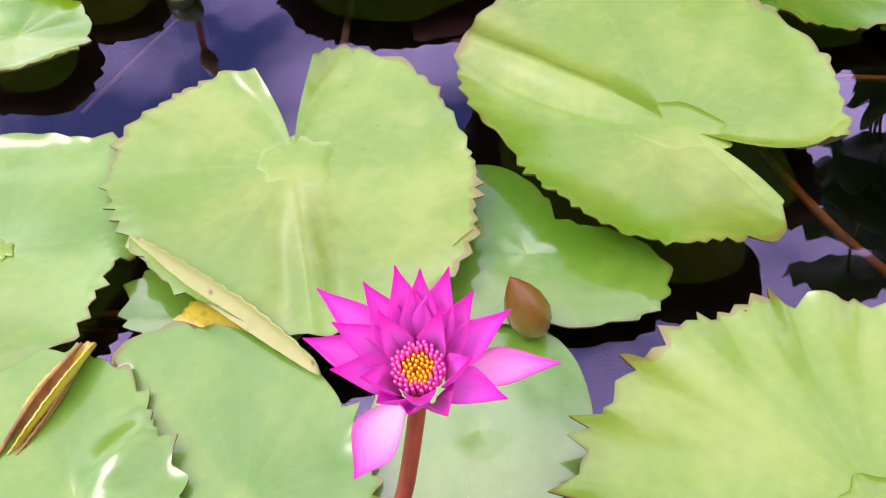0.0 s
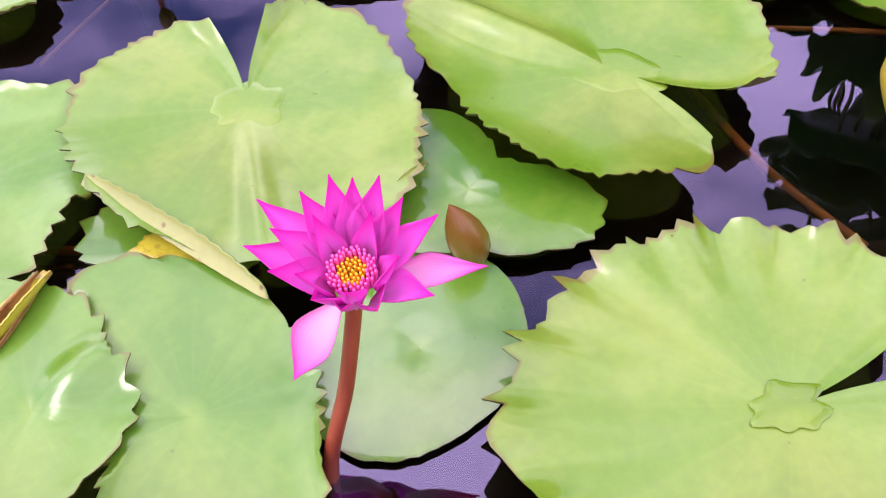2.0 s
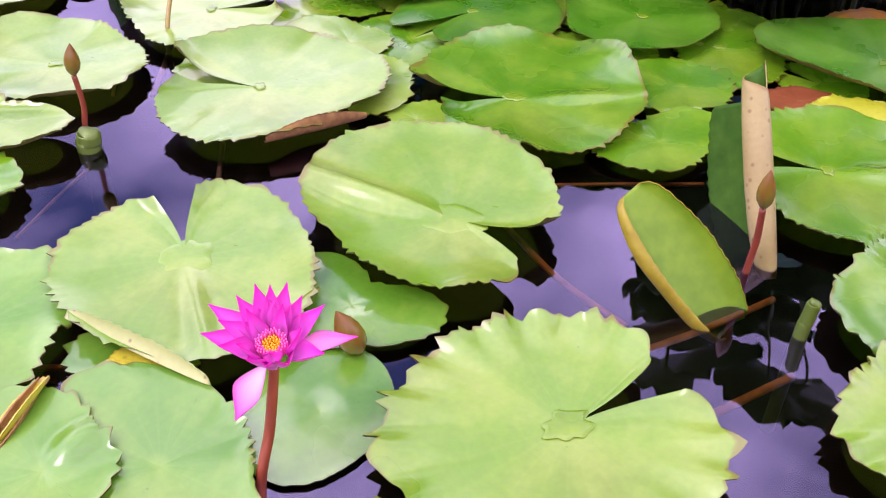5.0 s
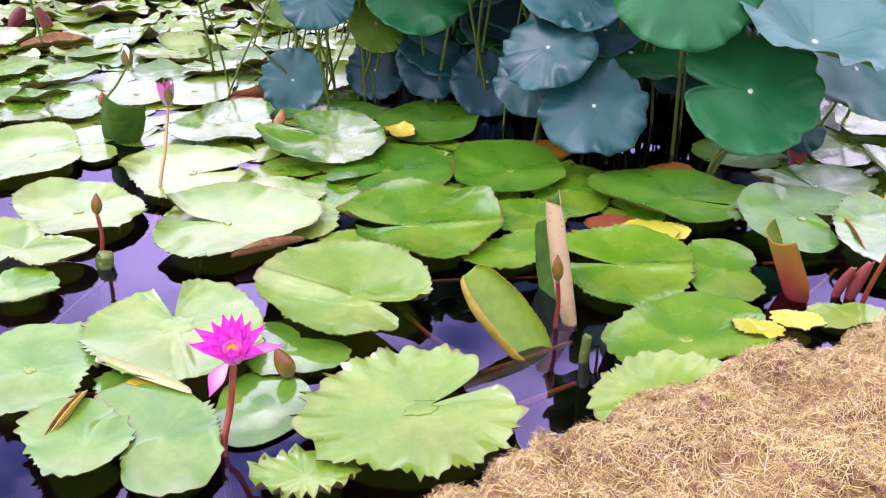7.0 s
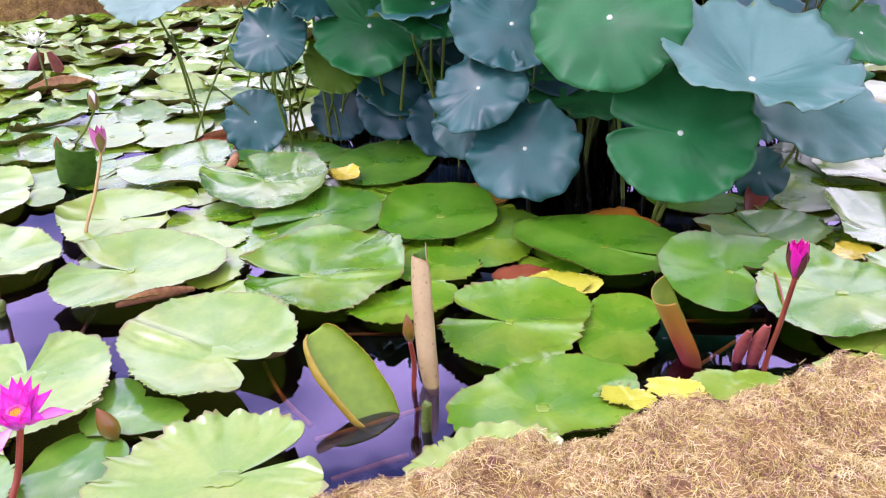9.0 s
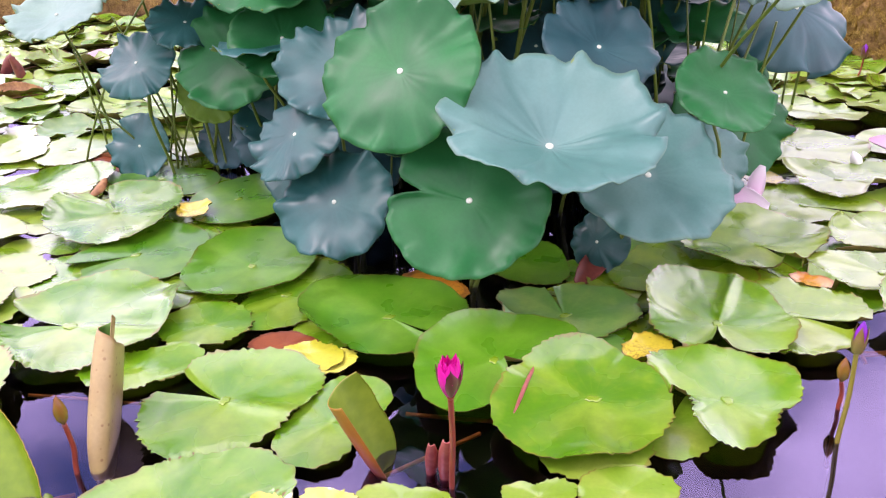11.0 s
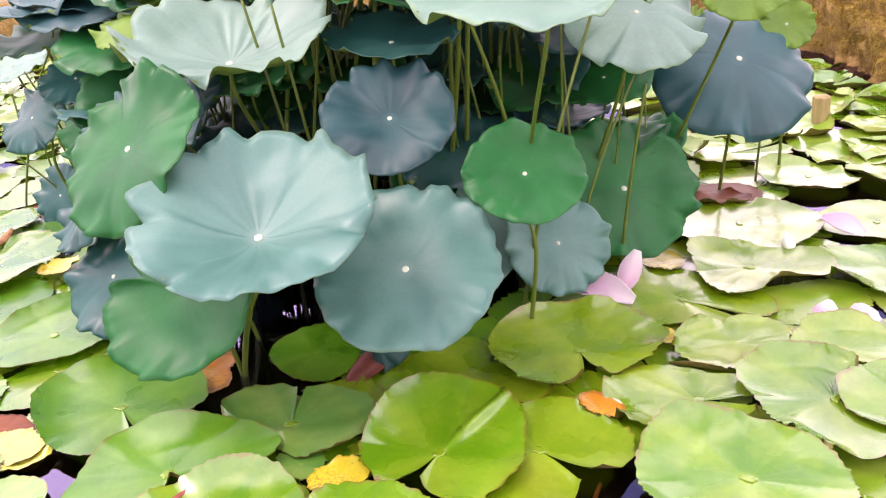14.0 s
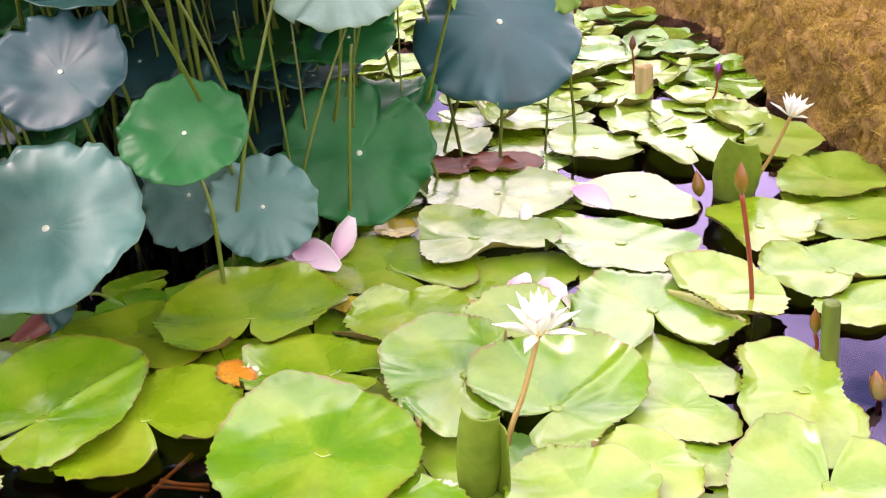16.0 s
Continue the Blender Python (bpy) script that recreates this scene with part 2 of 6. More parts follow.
SPECKLED = leaf_material("speckled_margin", (0.30, 0.33, 0.07), (0.42, 0.43, 0.13), (0.446, 0.446, 0.180), (0.346, 0.259, 0.086), spots=0.75, margin_at=0.96, vein_fac=0.0)
CURL_YELLOW = plain_material("curl_underside", (0.302, 0.216, 0.011), (0.446, 0.346, 0.029), rough=0.4, scale=50, thin=0.25)
CURL_RED = plain_material("red_underside", (0.30, 0.04, 0.04), (0.50, 0.15, 0.12), rough=0.4, scale=45, thin=0.2)
SCROLL_TAN = leaf_material("scroll_underside", (0.334, 0.245, 0.089), (0.450, 0.351, 0.161), (0.426, 0.341, 0.134), (0.202, 0.085, 0.022), coat=0.1, shine=0.4, spots=0.55, margin_at=0.97, vein_fac=0.0)
CURL_TOP = plain_material("curl_topside", (0.094, 0.180, 0.009), (0.180, 0.274, 0.022), rough=0.5, scale=30, thin=0.15)
CURL_DEEP = plain_material("curl_deep_topside", (0.025, 0.085, 0.006), (0.065, 0.16, 0.015), rough=0.55, scale=30, thin=0.1, spec=0.2)
CURL_LIME = plain_material("curl_lime_topside", (0.14, 0.28, 0.010), (0.26, 0.42, 0.02), rough=0.38, scale=24, thin=0.3)
CURL_CUP = plain_material("cup_topside", (0.12, 0.22, 0.008), (0.22, 0.33, 0.02), rough=0.45, scale=30, thin=0.25)
CUP_RED = petal_material("red_cup_underside", (0.44, 0.02, 0.035), (0.46, 0.07, 0.02), (0.36, 0.20, 0.02), thin=0.2)
MARGIN_TOP = plain_material("margin_topside", (0.173, 0.302, 0.050), (0.274, 0.389, 0.108), rough=0.35, scale=30, thin=0.1)
DRY_BROWN = plain_material("dry_leaf", (0.16, 0.06, 0.02), (0.46, 0.24, 0.08), rough=0.6, scale=55, stretch=(1, 1, 0.4))
RED_DEAD = plain_material("rotten_red_leaf", (0.09, 0.018, 0.012), (0.22, 0.05, 0.03), rough=0.45, scale=40)
LOTUS = {
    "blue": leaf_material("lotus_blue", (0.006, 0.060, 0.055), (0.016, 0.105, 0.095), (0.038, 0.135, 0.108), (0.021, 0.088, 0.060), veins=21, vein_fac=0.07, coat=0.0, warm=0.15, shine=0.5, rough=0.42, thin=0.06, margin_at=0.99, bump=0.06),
    "grey": leaf_material("lotus_grey", (0.046, 0.147, 0.122), (0.082, 0.210, 0.180), (0.132, 0.232, 0.203), (0.100, 0.193, 0.122), veins=21, vein_fac=0.07, coat=0.0, warm=0.15, shine=0.5, rough=0.40, thin=0.06, margin_at=0.985, bump=0.06),
    "green": leaf_material("lotus_green", (0.002, 0.079, 0.019), (0.007, 0.132, 0.033), (0.026, 0.166, 0.056), (0.024, 0.122, 0.023), veins=21, vein_fac=0.07, coat=0.0, warm=0.15, shine=0.3, rough=0.42, thin=0.07, margin_at=0.985, bump=0.06),
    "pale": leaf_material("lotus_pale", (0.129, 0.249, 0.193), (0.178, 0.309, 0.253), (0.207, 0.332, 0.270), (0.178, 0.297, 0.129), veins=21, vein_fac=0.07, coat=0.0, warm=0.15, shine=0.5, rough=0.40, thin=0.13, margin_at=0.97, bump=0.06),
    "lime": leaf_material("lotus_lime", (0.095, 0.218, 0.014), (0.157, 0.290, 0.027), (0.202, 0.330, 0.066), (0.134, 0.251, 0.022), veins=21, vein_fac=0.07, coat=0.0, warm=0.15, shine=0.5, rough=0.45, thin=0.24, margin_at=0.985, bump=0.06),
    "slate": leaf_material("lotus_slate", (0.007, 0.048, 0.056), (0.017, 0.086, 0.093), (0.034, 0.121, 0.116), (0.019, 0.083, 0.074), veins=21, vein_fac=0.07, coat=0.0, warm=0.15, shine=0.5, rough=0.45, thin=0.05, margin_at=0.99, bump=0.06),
}
LOTUS_UNDER = plain_material("lotus_underside", (0.110, 0.198, 0.030), (0.176, 0.270, 0.060), rough=0.5, scale=30, thin=0.2)
LOTUS_DOT = plain_material("lotus_centre", (0.396, 0.475, 0.360), (0.518, 0.576, 0.475), rough=0.4, scale=90)
STEM_GREEN = plain_material("stem_green", (0.060, 0.105, 0.008), (0.125, 0.180, 0.022), rough=0.4, scale=60, stretch=(0.540, 0.540, 0.076))
STEM_RED = plain_material("stem_red", (0.16, 0.025, 0.012), (0.34, 0.07, 0.03), rough=0.35, scale=60, stretch=(1, 1, 0.15))
STEM_OLIVE = plain_material("stem_olive", (0.16, 0.15, 0.015), (0.30, 0.26, 0.04), rough=0.4, scale=60, stretch=(0.6, 0.6, 0.08))
STEM_TAN = plain_material("stem_tan", (0.247, 0.164, 0.035), (0.376, 0.274, 0.081), rough=0.4, scale=60, stretch=(0.648, 0.684, 0.076))
STEM_SUNK = plain_material("stem_sunken", (0.420, 0.150, 0.024), (0.825, 0.360, 0.072), rough=0.5, scale=40)
STEM_PALE = plain_material("stem_sunken_pale", (0.50, 0.30, 0.22), (0.70, 0.48, 0.38), rough=0.5, scale=40)
PINK = petal_material("petal_magenta", (0.96, 0.40, 0.92), (0.95, 0.26, 0.90), (0.88, 0.012, 0.58), thin=0.42)
PINK_OUT = petal_material("petal_magenta_outer", (0.95, 0.74, 0.90), (0.94, 0.42, 0.80), (0.86, 0.02, 0.45))
MAGENTA = petal_material("petal_deep_magenta", (0.50, 0.02, 0.20), (0.80, 0.03, 0.42), (0.74, 0.01, 0.34))
VIOLET = petal_material("petal_violet", (0.369, 0.066, 0.508), (0.295, 0.025, 0.492), (0.205, 0.016, 0.410))
ROSE = petal_material("petal_rose", (0.697, 0.492, 0.574), (0.672, 0.295, 0.476), (0.615, 0.131, 0.344))
WHITE = petal_material("petal_white", (0.84, 0.88, 0.66), (0.90, 0.92, 0.86), (0.90, 0.92, 0.88))
SEPAL = petal_material("sepal_maroon", (0.131, 0.098, 0.025), (0.123, 0.049, 0.025), (0.098, 0.016, 0.025), thin=0.05)
SEPAL_OLIVE = petal_material("sepal_olive", (0.164, 0.164, 0.033), (0.197, 0.156, 0.041), (0.180, 0.098, 0.033), thin=0.05, rough=0.3)
FALLEN = petal_material("petal_fallen", (0.689, 0.361, 0.541), (0.722, 0.525, 0.640), (0.738, 0.705, 0.705))
STAMEN = plain_material("stamen_yellow", (0.94, 0.42, 0.01), (0.96, 0.62, 0.03), rough=0.5, scale=200)
STAMEN_TIP = plain_material("stamen_pink", (0.92, 0.05, 0.42), (0.94, 0.25, 0.60), rough=0.5, scale=200)
BUD_GREEN = petal_material("bud_bronze", (0.15, 0.17, 0.012), (0.20, 0.13, 0.014), (0.19, 0.065, 0.014), thin=0.03, rough=0.25)


def straw_material(name, tones):
    """Dry moss and straw: each blade its own tone, with patches."""
    m, ns, ls, b = mat_base(name, 0.8)
    geo, co = ns.new("ShaderNodeNewGeometry"), ns.new("ShaderNodeTexCoord")
    patch = node(ns, "ShaderNodeTexNoise", Scale=7.0, Detail=7.0, Roughness=0.75)
    ls.new(co.outputs["Object"], patch.inputs["Vector"])
    t = math_node(ns, ls, "ADD", math_node(ns, ls, "MULTIPLY", geo.outputs["Random Per Island"], 0.36), math_node(ns, ls, "MULTIPLY", patch.outputs["Fac"], 0.64))
    ls.new(ramp(ns, ls, t, tones), b.inputs["Base Color"])
    b.inputs["Specular IOR Level"].default_value = 0.2
    return m


STRAW = straw_material("straw", [(0.33, (0.17, 0.07, 0.055)), (0.41, (0.47, 0.28, 0.20)), (0.46, (0.40, 0.33, 0.08)), (0.56, (0.62, 0.52, 0.17)), (0.66, (0.76, 0.64, 0.36))])
STRAW_DARK = straw_material("moss_hanging", [(0.28, (0.096, 0.060, 0.010)), (0.5, (0.281, 0.184, 0.028)), (0.70, (0.487, 0.354, 0.089))])
MOSS_BED = plain_material("moss_bed", (0.10, 0.055, 0.02), (0.34, 0.22, 0.08), rough=0.9, scale=60, bump=0.8, spec=0.1)
DIRT = plain_material("path_soil", (0.144, 0.101, 0.058), (0.245, 0.187, 0.115), rough=0.9, scale=18, bump=0.5, spec=0.1)
MUD = plain_material("pond_mud", (0.006, 0.005, 0.003), (0.016, 0.012, 0.007), rough=0.9, scale=8, bump=0.2, spec=0.1)
WOOD = plain_material("stump_wood", (0.22, 0.16, 0.06), (0.42, 0.33, 0.15), rough=0.7, scale=50, stretch=(1, 1, 0.2))


def water_material():
    m, ns, ls, b = mat_base("pond_water")
    ns.remove(b)
    clear, gloss = ns.new("ShaderNodeBsdfTransparent"), node(ns, "ShaderNodeBsdfGlossy", Roughness=0.015)
    clear.inputs["Color"].default_value = (0.84, 0.74, 0.62, 1)
    fres = node(ns, "ShaderNodeFresnel", IOR=2.5)
    gloss.inputs["Color"].default_value = (0.54, 0.46, 0.80, 1)
    co = ns.new("ShaderNodeTexCoord")
    wave = node(ns, "ShaderNodeTexNoise", Scale=5.0, Detail=2.0)
    ls.new(co.outputs["Object"], wave.inputs["Vector"])
    rip = node(ns, "ShaderNodeBump", Strength=0.05, Distance=0.02)
    ls.new(wave.outputs["Fac"], rip.inputs["Height"])
    for n in (gloss, fres):
        ls.new(rip.outputs["Normal"], n.inputs["Normal"])
    mx = ns.new("ShaderNodeMixShader")
    ls.new(fres.outputs[0], mx.inputs[0])
    ls.new(clear.outputs[0], mx.inputs[1])
    ls.new(gloss.outputs[0], mx.inputs[2])
    ls.new(mx.outputs[0], ns["Material Output"].inputs["Surface"])
    return m


WATER = water_material()


# ---------------------------------------------------------------- builders
def mesh_of(name, verts, faces, mats, index=None, uvs=None, smooth=True):
    me = bpy.data.meshes.new(name)
    me.from_pydata([tuple(v) for v in verts], [], faces)
    for m in mats:
        me.materials.append(m)
    if index is not None:
        me.polygons.foreach_set("material_index", np.asarray(index, dtype=np.int32))
    if uvs is not None:
        layer = me.uv_layers.new(name="UVMap")
        loops = np.zeros(len(me.loops), dtype=np.int32)
        me.loops.foreach_get("vertex_index", loops)
        layer.data.foreach_set("uv", np.asarray(uvs, dtype=np.float32)[loops].ravel())
    me.polygons.foreach_set("use_smooth", np.full(len(me.polygons), smooth))
    me.update()
    return me


def part(name, me, parent, label="", m=None):
    ob = new(name, me)
    ob.parent = parent
    if m is not None:
        ob.matrix_basis = m
    return tagged(ob, label)


def tube_mesh(points, radii, mats, sides=10, name="tube"):
    """A round stalk along points, gliding through them."""
    pts = [Vector(p) for p in points]
    fine, rad = [], []
    n = len(pts)
    for i in range(n - 1):
        p0, p1, p2, p3 = pts[max(0, i - 1)], pts[i], pts[i + 1], pts[min(n - 1, i + 2)]
        for k in range(6):
            t = k / 6
            fine.append(0.5 * ((2 * p1) + (p2 - p0) * t + (2 * p0 - 5 * p1 + 4 * p2 - p3) * t * t + (3 * p1 - p0 - 3 * p2 + p3) * t ** 3))
            rad.append(radii[i] + (radii[i + 1] - radii[i]) * t)
    fine.append(pts[-1])
    rad.append(radii[-1])
    verts, faces = [], []
    for i, p in enumerate(fine):
        d = (fine[min(i + 1, len(fine) - 1)] - fine[max(i - 1, 0)]).normalized()
        a = d.cross(Vector((0.3, 1, 0.1))).normalized()
        b = d.cross(a)
        for s in range(sides):
            w = 2 * math.pi * s / sides
            verts.append(p + (a * math.cos(w) + b * math.sin(w)) * rad[i])
    for i in range(len(fine) - 1):
        for s in range(sides):
            s2 = (s + 1) % sides
            faces.append((i * sides + s, i * sides + s2, (i + 1) * sides + s2, (i + 1) * sides + s))
    faces.append(tuple(range(sides))[::-1])
    faces.append(tuple(range((len(fine) - 1) * sides, len(fine) * sides)))
    return mesh_of(name, verts, faces, mats)


def pad_mesh(kind, r, k, notch, seed, teeth=1.0, lift=0.02, crinkle=0.0, crease=None, rings=12, steps=160, curl=(), swell=0.003, roll_wave=0.0):
    """A floating pad round its stalk: toothed rim, notch, turned-up or rippled margin, thin edge and underside."""
    rnd = random.Random(seed)
    a0, half = (radians(notch[0]), radians(notch[1])) if notch else (rnd.uniform(0, 6.28), radians(0.02))
    off = Vector((rnd.uniform(0, 50), rnd.uniform(0, 50), 3.3))
    count = max(26, int(2 * math.pi * r / 0.032))
    jag = [rnd.uniform(0.15, 1.15) for _ in range(count + 1)]
    warp = rnd.uniform(0, 6.28)
    verts, uvs, faces, index = [], [], [], []
    span = 2 * math.pi - 2 * half
    for j in range(steps + 1):
        u = j / steps
        th = a0 + half + span * u
        rim = r * (1 + k[0] * math.cos(th) + k[1] * math.sin(th) + k[2] * math.cos(2 * th) + k[3] * math.sin(2 * th) + k[4] * math.cos(3 * th) + k[5] * math.sin(3 * th))
        w = (u + 0.03 * math.sin(u * 15 + warp) + 0.012 * math.sin(u * 41 + warp)) * count
        saw = w % 1.0
        tooth = (saw / 0.7 if saw < 0.7 else (1 - saw) / 0.3) * jag[int(w) % count]
        rim *= 1 + 0.03 * noise.noise(off + Vector((math.cos(th), math.sin(th), 0)) * 2.2)
        bite = 0.019 * teeth * (tooth - 0.4)
        lip = min(u, 1 - u) * span * r
        if notch:
            rim *= 1 - 0.16 * math.exp(-(lip / 0.035) ** 2)
        for i in range(rings + 1):
            v = (i / rings) ** 0.8
            ang = th
            if notch:
                bow = half * (1 - v) ** 1.0
                ang = th + (bow * (1 if u < 0.5 else -1)) * math.exp(-(lip / 0.05)) * -0.9
            rad = rim * v + bite * v ** 30
            x, y = rad * math.cos(ang), rad * math.sin(ang)
            p = off + Vector((x, y, 0)) * 6
            z = 0.0018 * noise.noise(p * 0.8) + 0.0008 * noise.noise(p * 3) + swell * v * v * (0.5 + 0.5 * math.sin(2 * th + off.x) * noise.noise(off + Vector((x, y, 0)) * 5) * 2)
            z += lift * v ** 5 * (0.35 + noise.noise(off * 1.7 + Vector((math.cos(th), math.sin(th), 1)) * 1.5))
            z += 0.006 * v * (1 - v) - 0.002 * math.exp(-(v * 6) ** 2)
            z -= (0.0004 if swell else 0.0) * abs(math.sin(u * 11 * math.pi)) ** 6 * v * (1 - v) * 2.5
            if roll_wave:
                z += roll_wave * v ** 2.5 * max(0.0, 0.4 + math.sin(2 * th + warp) * 0.6 + 0.5 * math.sin(5 * th + 2 * warp + noise.noise(off + Vector((math.cos(th), math.sin(th), 2))) * 2))
            if notch:
                z += 0.010 * math.exp(-(lip / 0.02) ** 2) * v
            if crinkle:
                z += crinkle * v ** 6 * (math.sin(th * 17 + 3 * noise.noise(p * 0.4)) * 0.7 + 0.5)
            if crease:
                ca, ch, cw = crease
                d = abs((th - radians(ca) + math.pi) % (2 * math.pi) - math.pi) * rim * v
                z += ch * math.exp(-(d / cw) ** 2) * math.sin(min(1, v) * math.pi * 0.8)
            for c0, c1, cw, chh in curl:
                m_ = (math.degrees(th) - c0) % 360
                if m_ < (c1 - c0) % 360:
                    e = math.sin(m_ / ((c1 - c0) % 360) * math.pi) ** 0.5
                    s = max(0.0, (v - 1 + cw) / cw) * e
                    z += chh * s ** 1.5
                    x, y = x * (1 - 0.05 * s * s), y * (1 - 0.05 * s * s)
            verts.append((x, y, z))
            uvs.append((u, v))
    row = rings + 1
    for j in range(steps):
        for i in range(rings):
            a, b, c, d = j * row + i, j * row + i + 1, (j + 1) * row + i + 1, (j + 1) * row + i
            faces.append((a, b, c) if i == 0 else (a, b, c, d))
            index.append(0)
    # thin edge and underside
    base = len(verts)
    for j in range(steps + 1):
        for q, i in enumerate((rings, rings, rings - 1, rings - 2, rings - 3)):
            x, y, z = verts[j * row + i]
            edge = 0.993 if q == 1 else 1.0
            verts.append((x * edge, y * edge, z - (0.0035 if q else 0.0002)))
            uvs.append((j / steps, i / rings))
    for j in range(steps):
        c, d = base + 5 * j, base + 5 * (j + 1)
        for q in range(4):
            faces.append((c + q, c + q + 1, d + q + 1, d + q))
            index.append(1)
    return mesh_of("lily_pad", verts, faces, [PADS[kind], PAD_UNDER], index, uvs)


PAD_LABELS = {
    "pale": "pale green water lily pad with a toothed edge, afloat",
    "green": "glossy green water lily pad with a toothed edge",
    "deep": "round water lily pad on dark water, coloured deep green as if mirroring the clump",
    "olive": "yellowish green water lily pad with a wavy edge",
    "glau": "bluish green water lily pad with a torn edge",
    "mid": "bluish mid-green water lily pad with a toothed edge",
    "wet": "wet submerged water lily pad with a shiny skin",
    "lemon": "pale yellow-green dying lily leaf on the water",
    "yellow": "dying yellow lily leaf with brown spots on the water",
    "orange": "orange decaying lily leaf lying on the water",
    "brown": "rotten reddish brown lily leaf on the water",
}
FIXED_PADS, LAID = [], []


def press_down():
    """Lets every pad lie flat where a higher pad covers it."""
    order = sorted(LAID, key=lambda a: a[:2])
    for i, (layer, _, ob, x, y, r, k) in enumerate(order):
        z0 = ob.matrix_basis.translation.z
        n = len(ob.data.vertices)
        co = np.empty(n * 3, dtype=np.float32)
        ob.data.vertices.foreach_get("co", co)
        co = co.reshape(n, 3)
        rings = 7 if r < 0.12 else 12
        low = np.where(np.arange(n) >= n * (rings + 1) // (rings + 6), 0.0035, 0.0)
        for layer2, _, ob2, x2, y2, r2, k2 in order[i + 1:]:
            if math.hypot(x2 - x, y2 - y) > r * 1.4 + r2 * 1.4:
                continue
            dx, dy = co[:, 0] + x - x2, co[:, 1] + y - y2
            th = np.arctan2(dy, dx)
            rim = r2 * (1 + k2[0] * np.cos(th) + k2[1] * np.sin(th) + k2[2] * np.cos(2 * th) + k2[3] * np.sin(2 * th) + k2[4] * np.cos(3 * th) + k2[5] * np.sin(3 * th))
            under = np.hypot(dx, dy) < rim * 1.03
            top = ob2.matrix_basis.translation.z - z0 - 0.004 - low
            co[:, 2] = np.where(under, np.minimum(co[:, 2], top), co[:, 2])
        ob.data.vertices.foreach_set("co", co.ravel())
        ob.data.update()


def pad(kind, layer, x, y, r, k=(0, 0, 0, 0, 0, 0), notch=None, tilt=(0, 0), label="", notch_only=False, **more):
    seed = len(FIXED_PADS) * 7 + 11
    more.setdefault("teeth", 0.8 if kind in ("lemon", "yellow", "orange", "brown") else 0.45 if kind == "deep" else 0.95 if x < 1.3 else 0.7)
    more.setdefault("swell", (0.001, 0.002, 0.004, 0.009, 0.012)[layer])
    dead = kind in ("lemon", "yellow", "orange", "brown")
    if layer < 2 or dead:
        more.setdefault("lift", 0.006)
        more.setdefault("roll_wave", 0.003 * layer)
    elif r > 0.14:
        more.setdefault("roll_wave", (0.005 if y > 1.2 else 0.002) * layer)
        more.setdefault("lift", 0.02)
        if notch and "crease" not in more and seed % 2:
            more["crease"] = (notch[0] + 180 + seed % 30 - 15, 0.010, 0.03)
        if "curl" not in more:
            a = (seed * 53) % 140 + 50
            more["curl"] = ((a, a + 90, 0.4, 0.032 if y > 1.2 else 0.012), (a + 170, a + 215, 0.2, 0.014 if y > 1.2 else 0.006))
    if r < 0.12:
        more.setdefault("rings", 7), more.setdefault("steps", 72)
    ob = new("lily_pad" if kind not in ("lemon", "yellow", "orange", "brown") else "dead_leaf", pad_mesh(kind, r, k, notch, seed, **more))
    ob.matrix_basis = pose(x, y, 0.010 + 0.009 * layer, tilt[0], tilt[1], 0)
    if r > 0.18 and not notch_only:
        pad_centre(ob, 0.014, seed, "olive", 1.4, seed * 40)
    FIXED_PADS.append((x, y, r))
    LAID.append((layer, len(LAID), ob, x, y, r, k))
    return tagged(ob, label or PAD_LABELS[kind], "lily pad" if kind not in ("lemon", "yellow", "orange", "brown") else "leaf", "water lily pads" if kind not in ("lemon", "yellow", "orange", "brown") else "dead leaves on the water")


def pad_centre(thing, r, seed, kind, long=1.0, turn=0.0):
    """The wrinkled paler patch round the stalk's end in the middle of a pad."""
    rnd = random.Random(seed)
    off = Vector((rnd.uniform(0, 30), 2.0, 0))
    verts, uvs, faces = [(0, 0, 0.0026)], [(0, 0.3)], []
    for i, v in enumerate((0.35, 0.7, 0.92, 1.0)):
        for j in range(40):
            th = 2 * math.pi * j / 40
            rr = r * v * (1 + 0.5 * noise.noise(off + Vector((math.cos(th), math.sin(th), 0)) * 1.8))
            x, y = rr * math.cos(th) * long, rr * math.sin(th)
            c, s = math.cos(radians(turn)), math.sin(radians(turn))
            verts.append((x * c - y * s, x * s + y * c, (0.0028, 0.0028, 0.0026, 0.0012)[i] + 0.0010 * noise.noise(off + Vector((x, y, 0)) * 40)))
            uvs.append((j / 40, 0.3 + 0.4 * v))
    for j in range(40):
        j2 = (j + 1) % 40
        faces.append((0, 1 + j, 1 + j2))
        for i in range(3):
            faces.append((1 + i * 40 + j, 1 + i * 40 + 40 + j, 1 + i * 40 + 40 + j2, 1 + i * 40 + j2))
    return part("leaf_centre", mesh_of("leaf_centre", verts, faces, [PADS[kind]], None, uvs), thing, "pale wrinkled leaf centre")


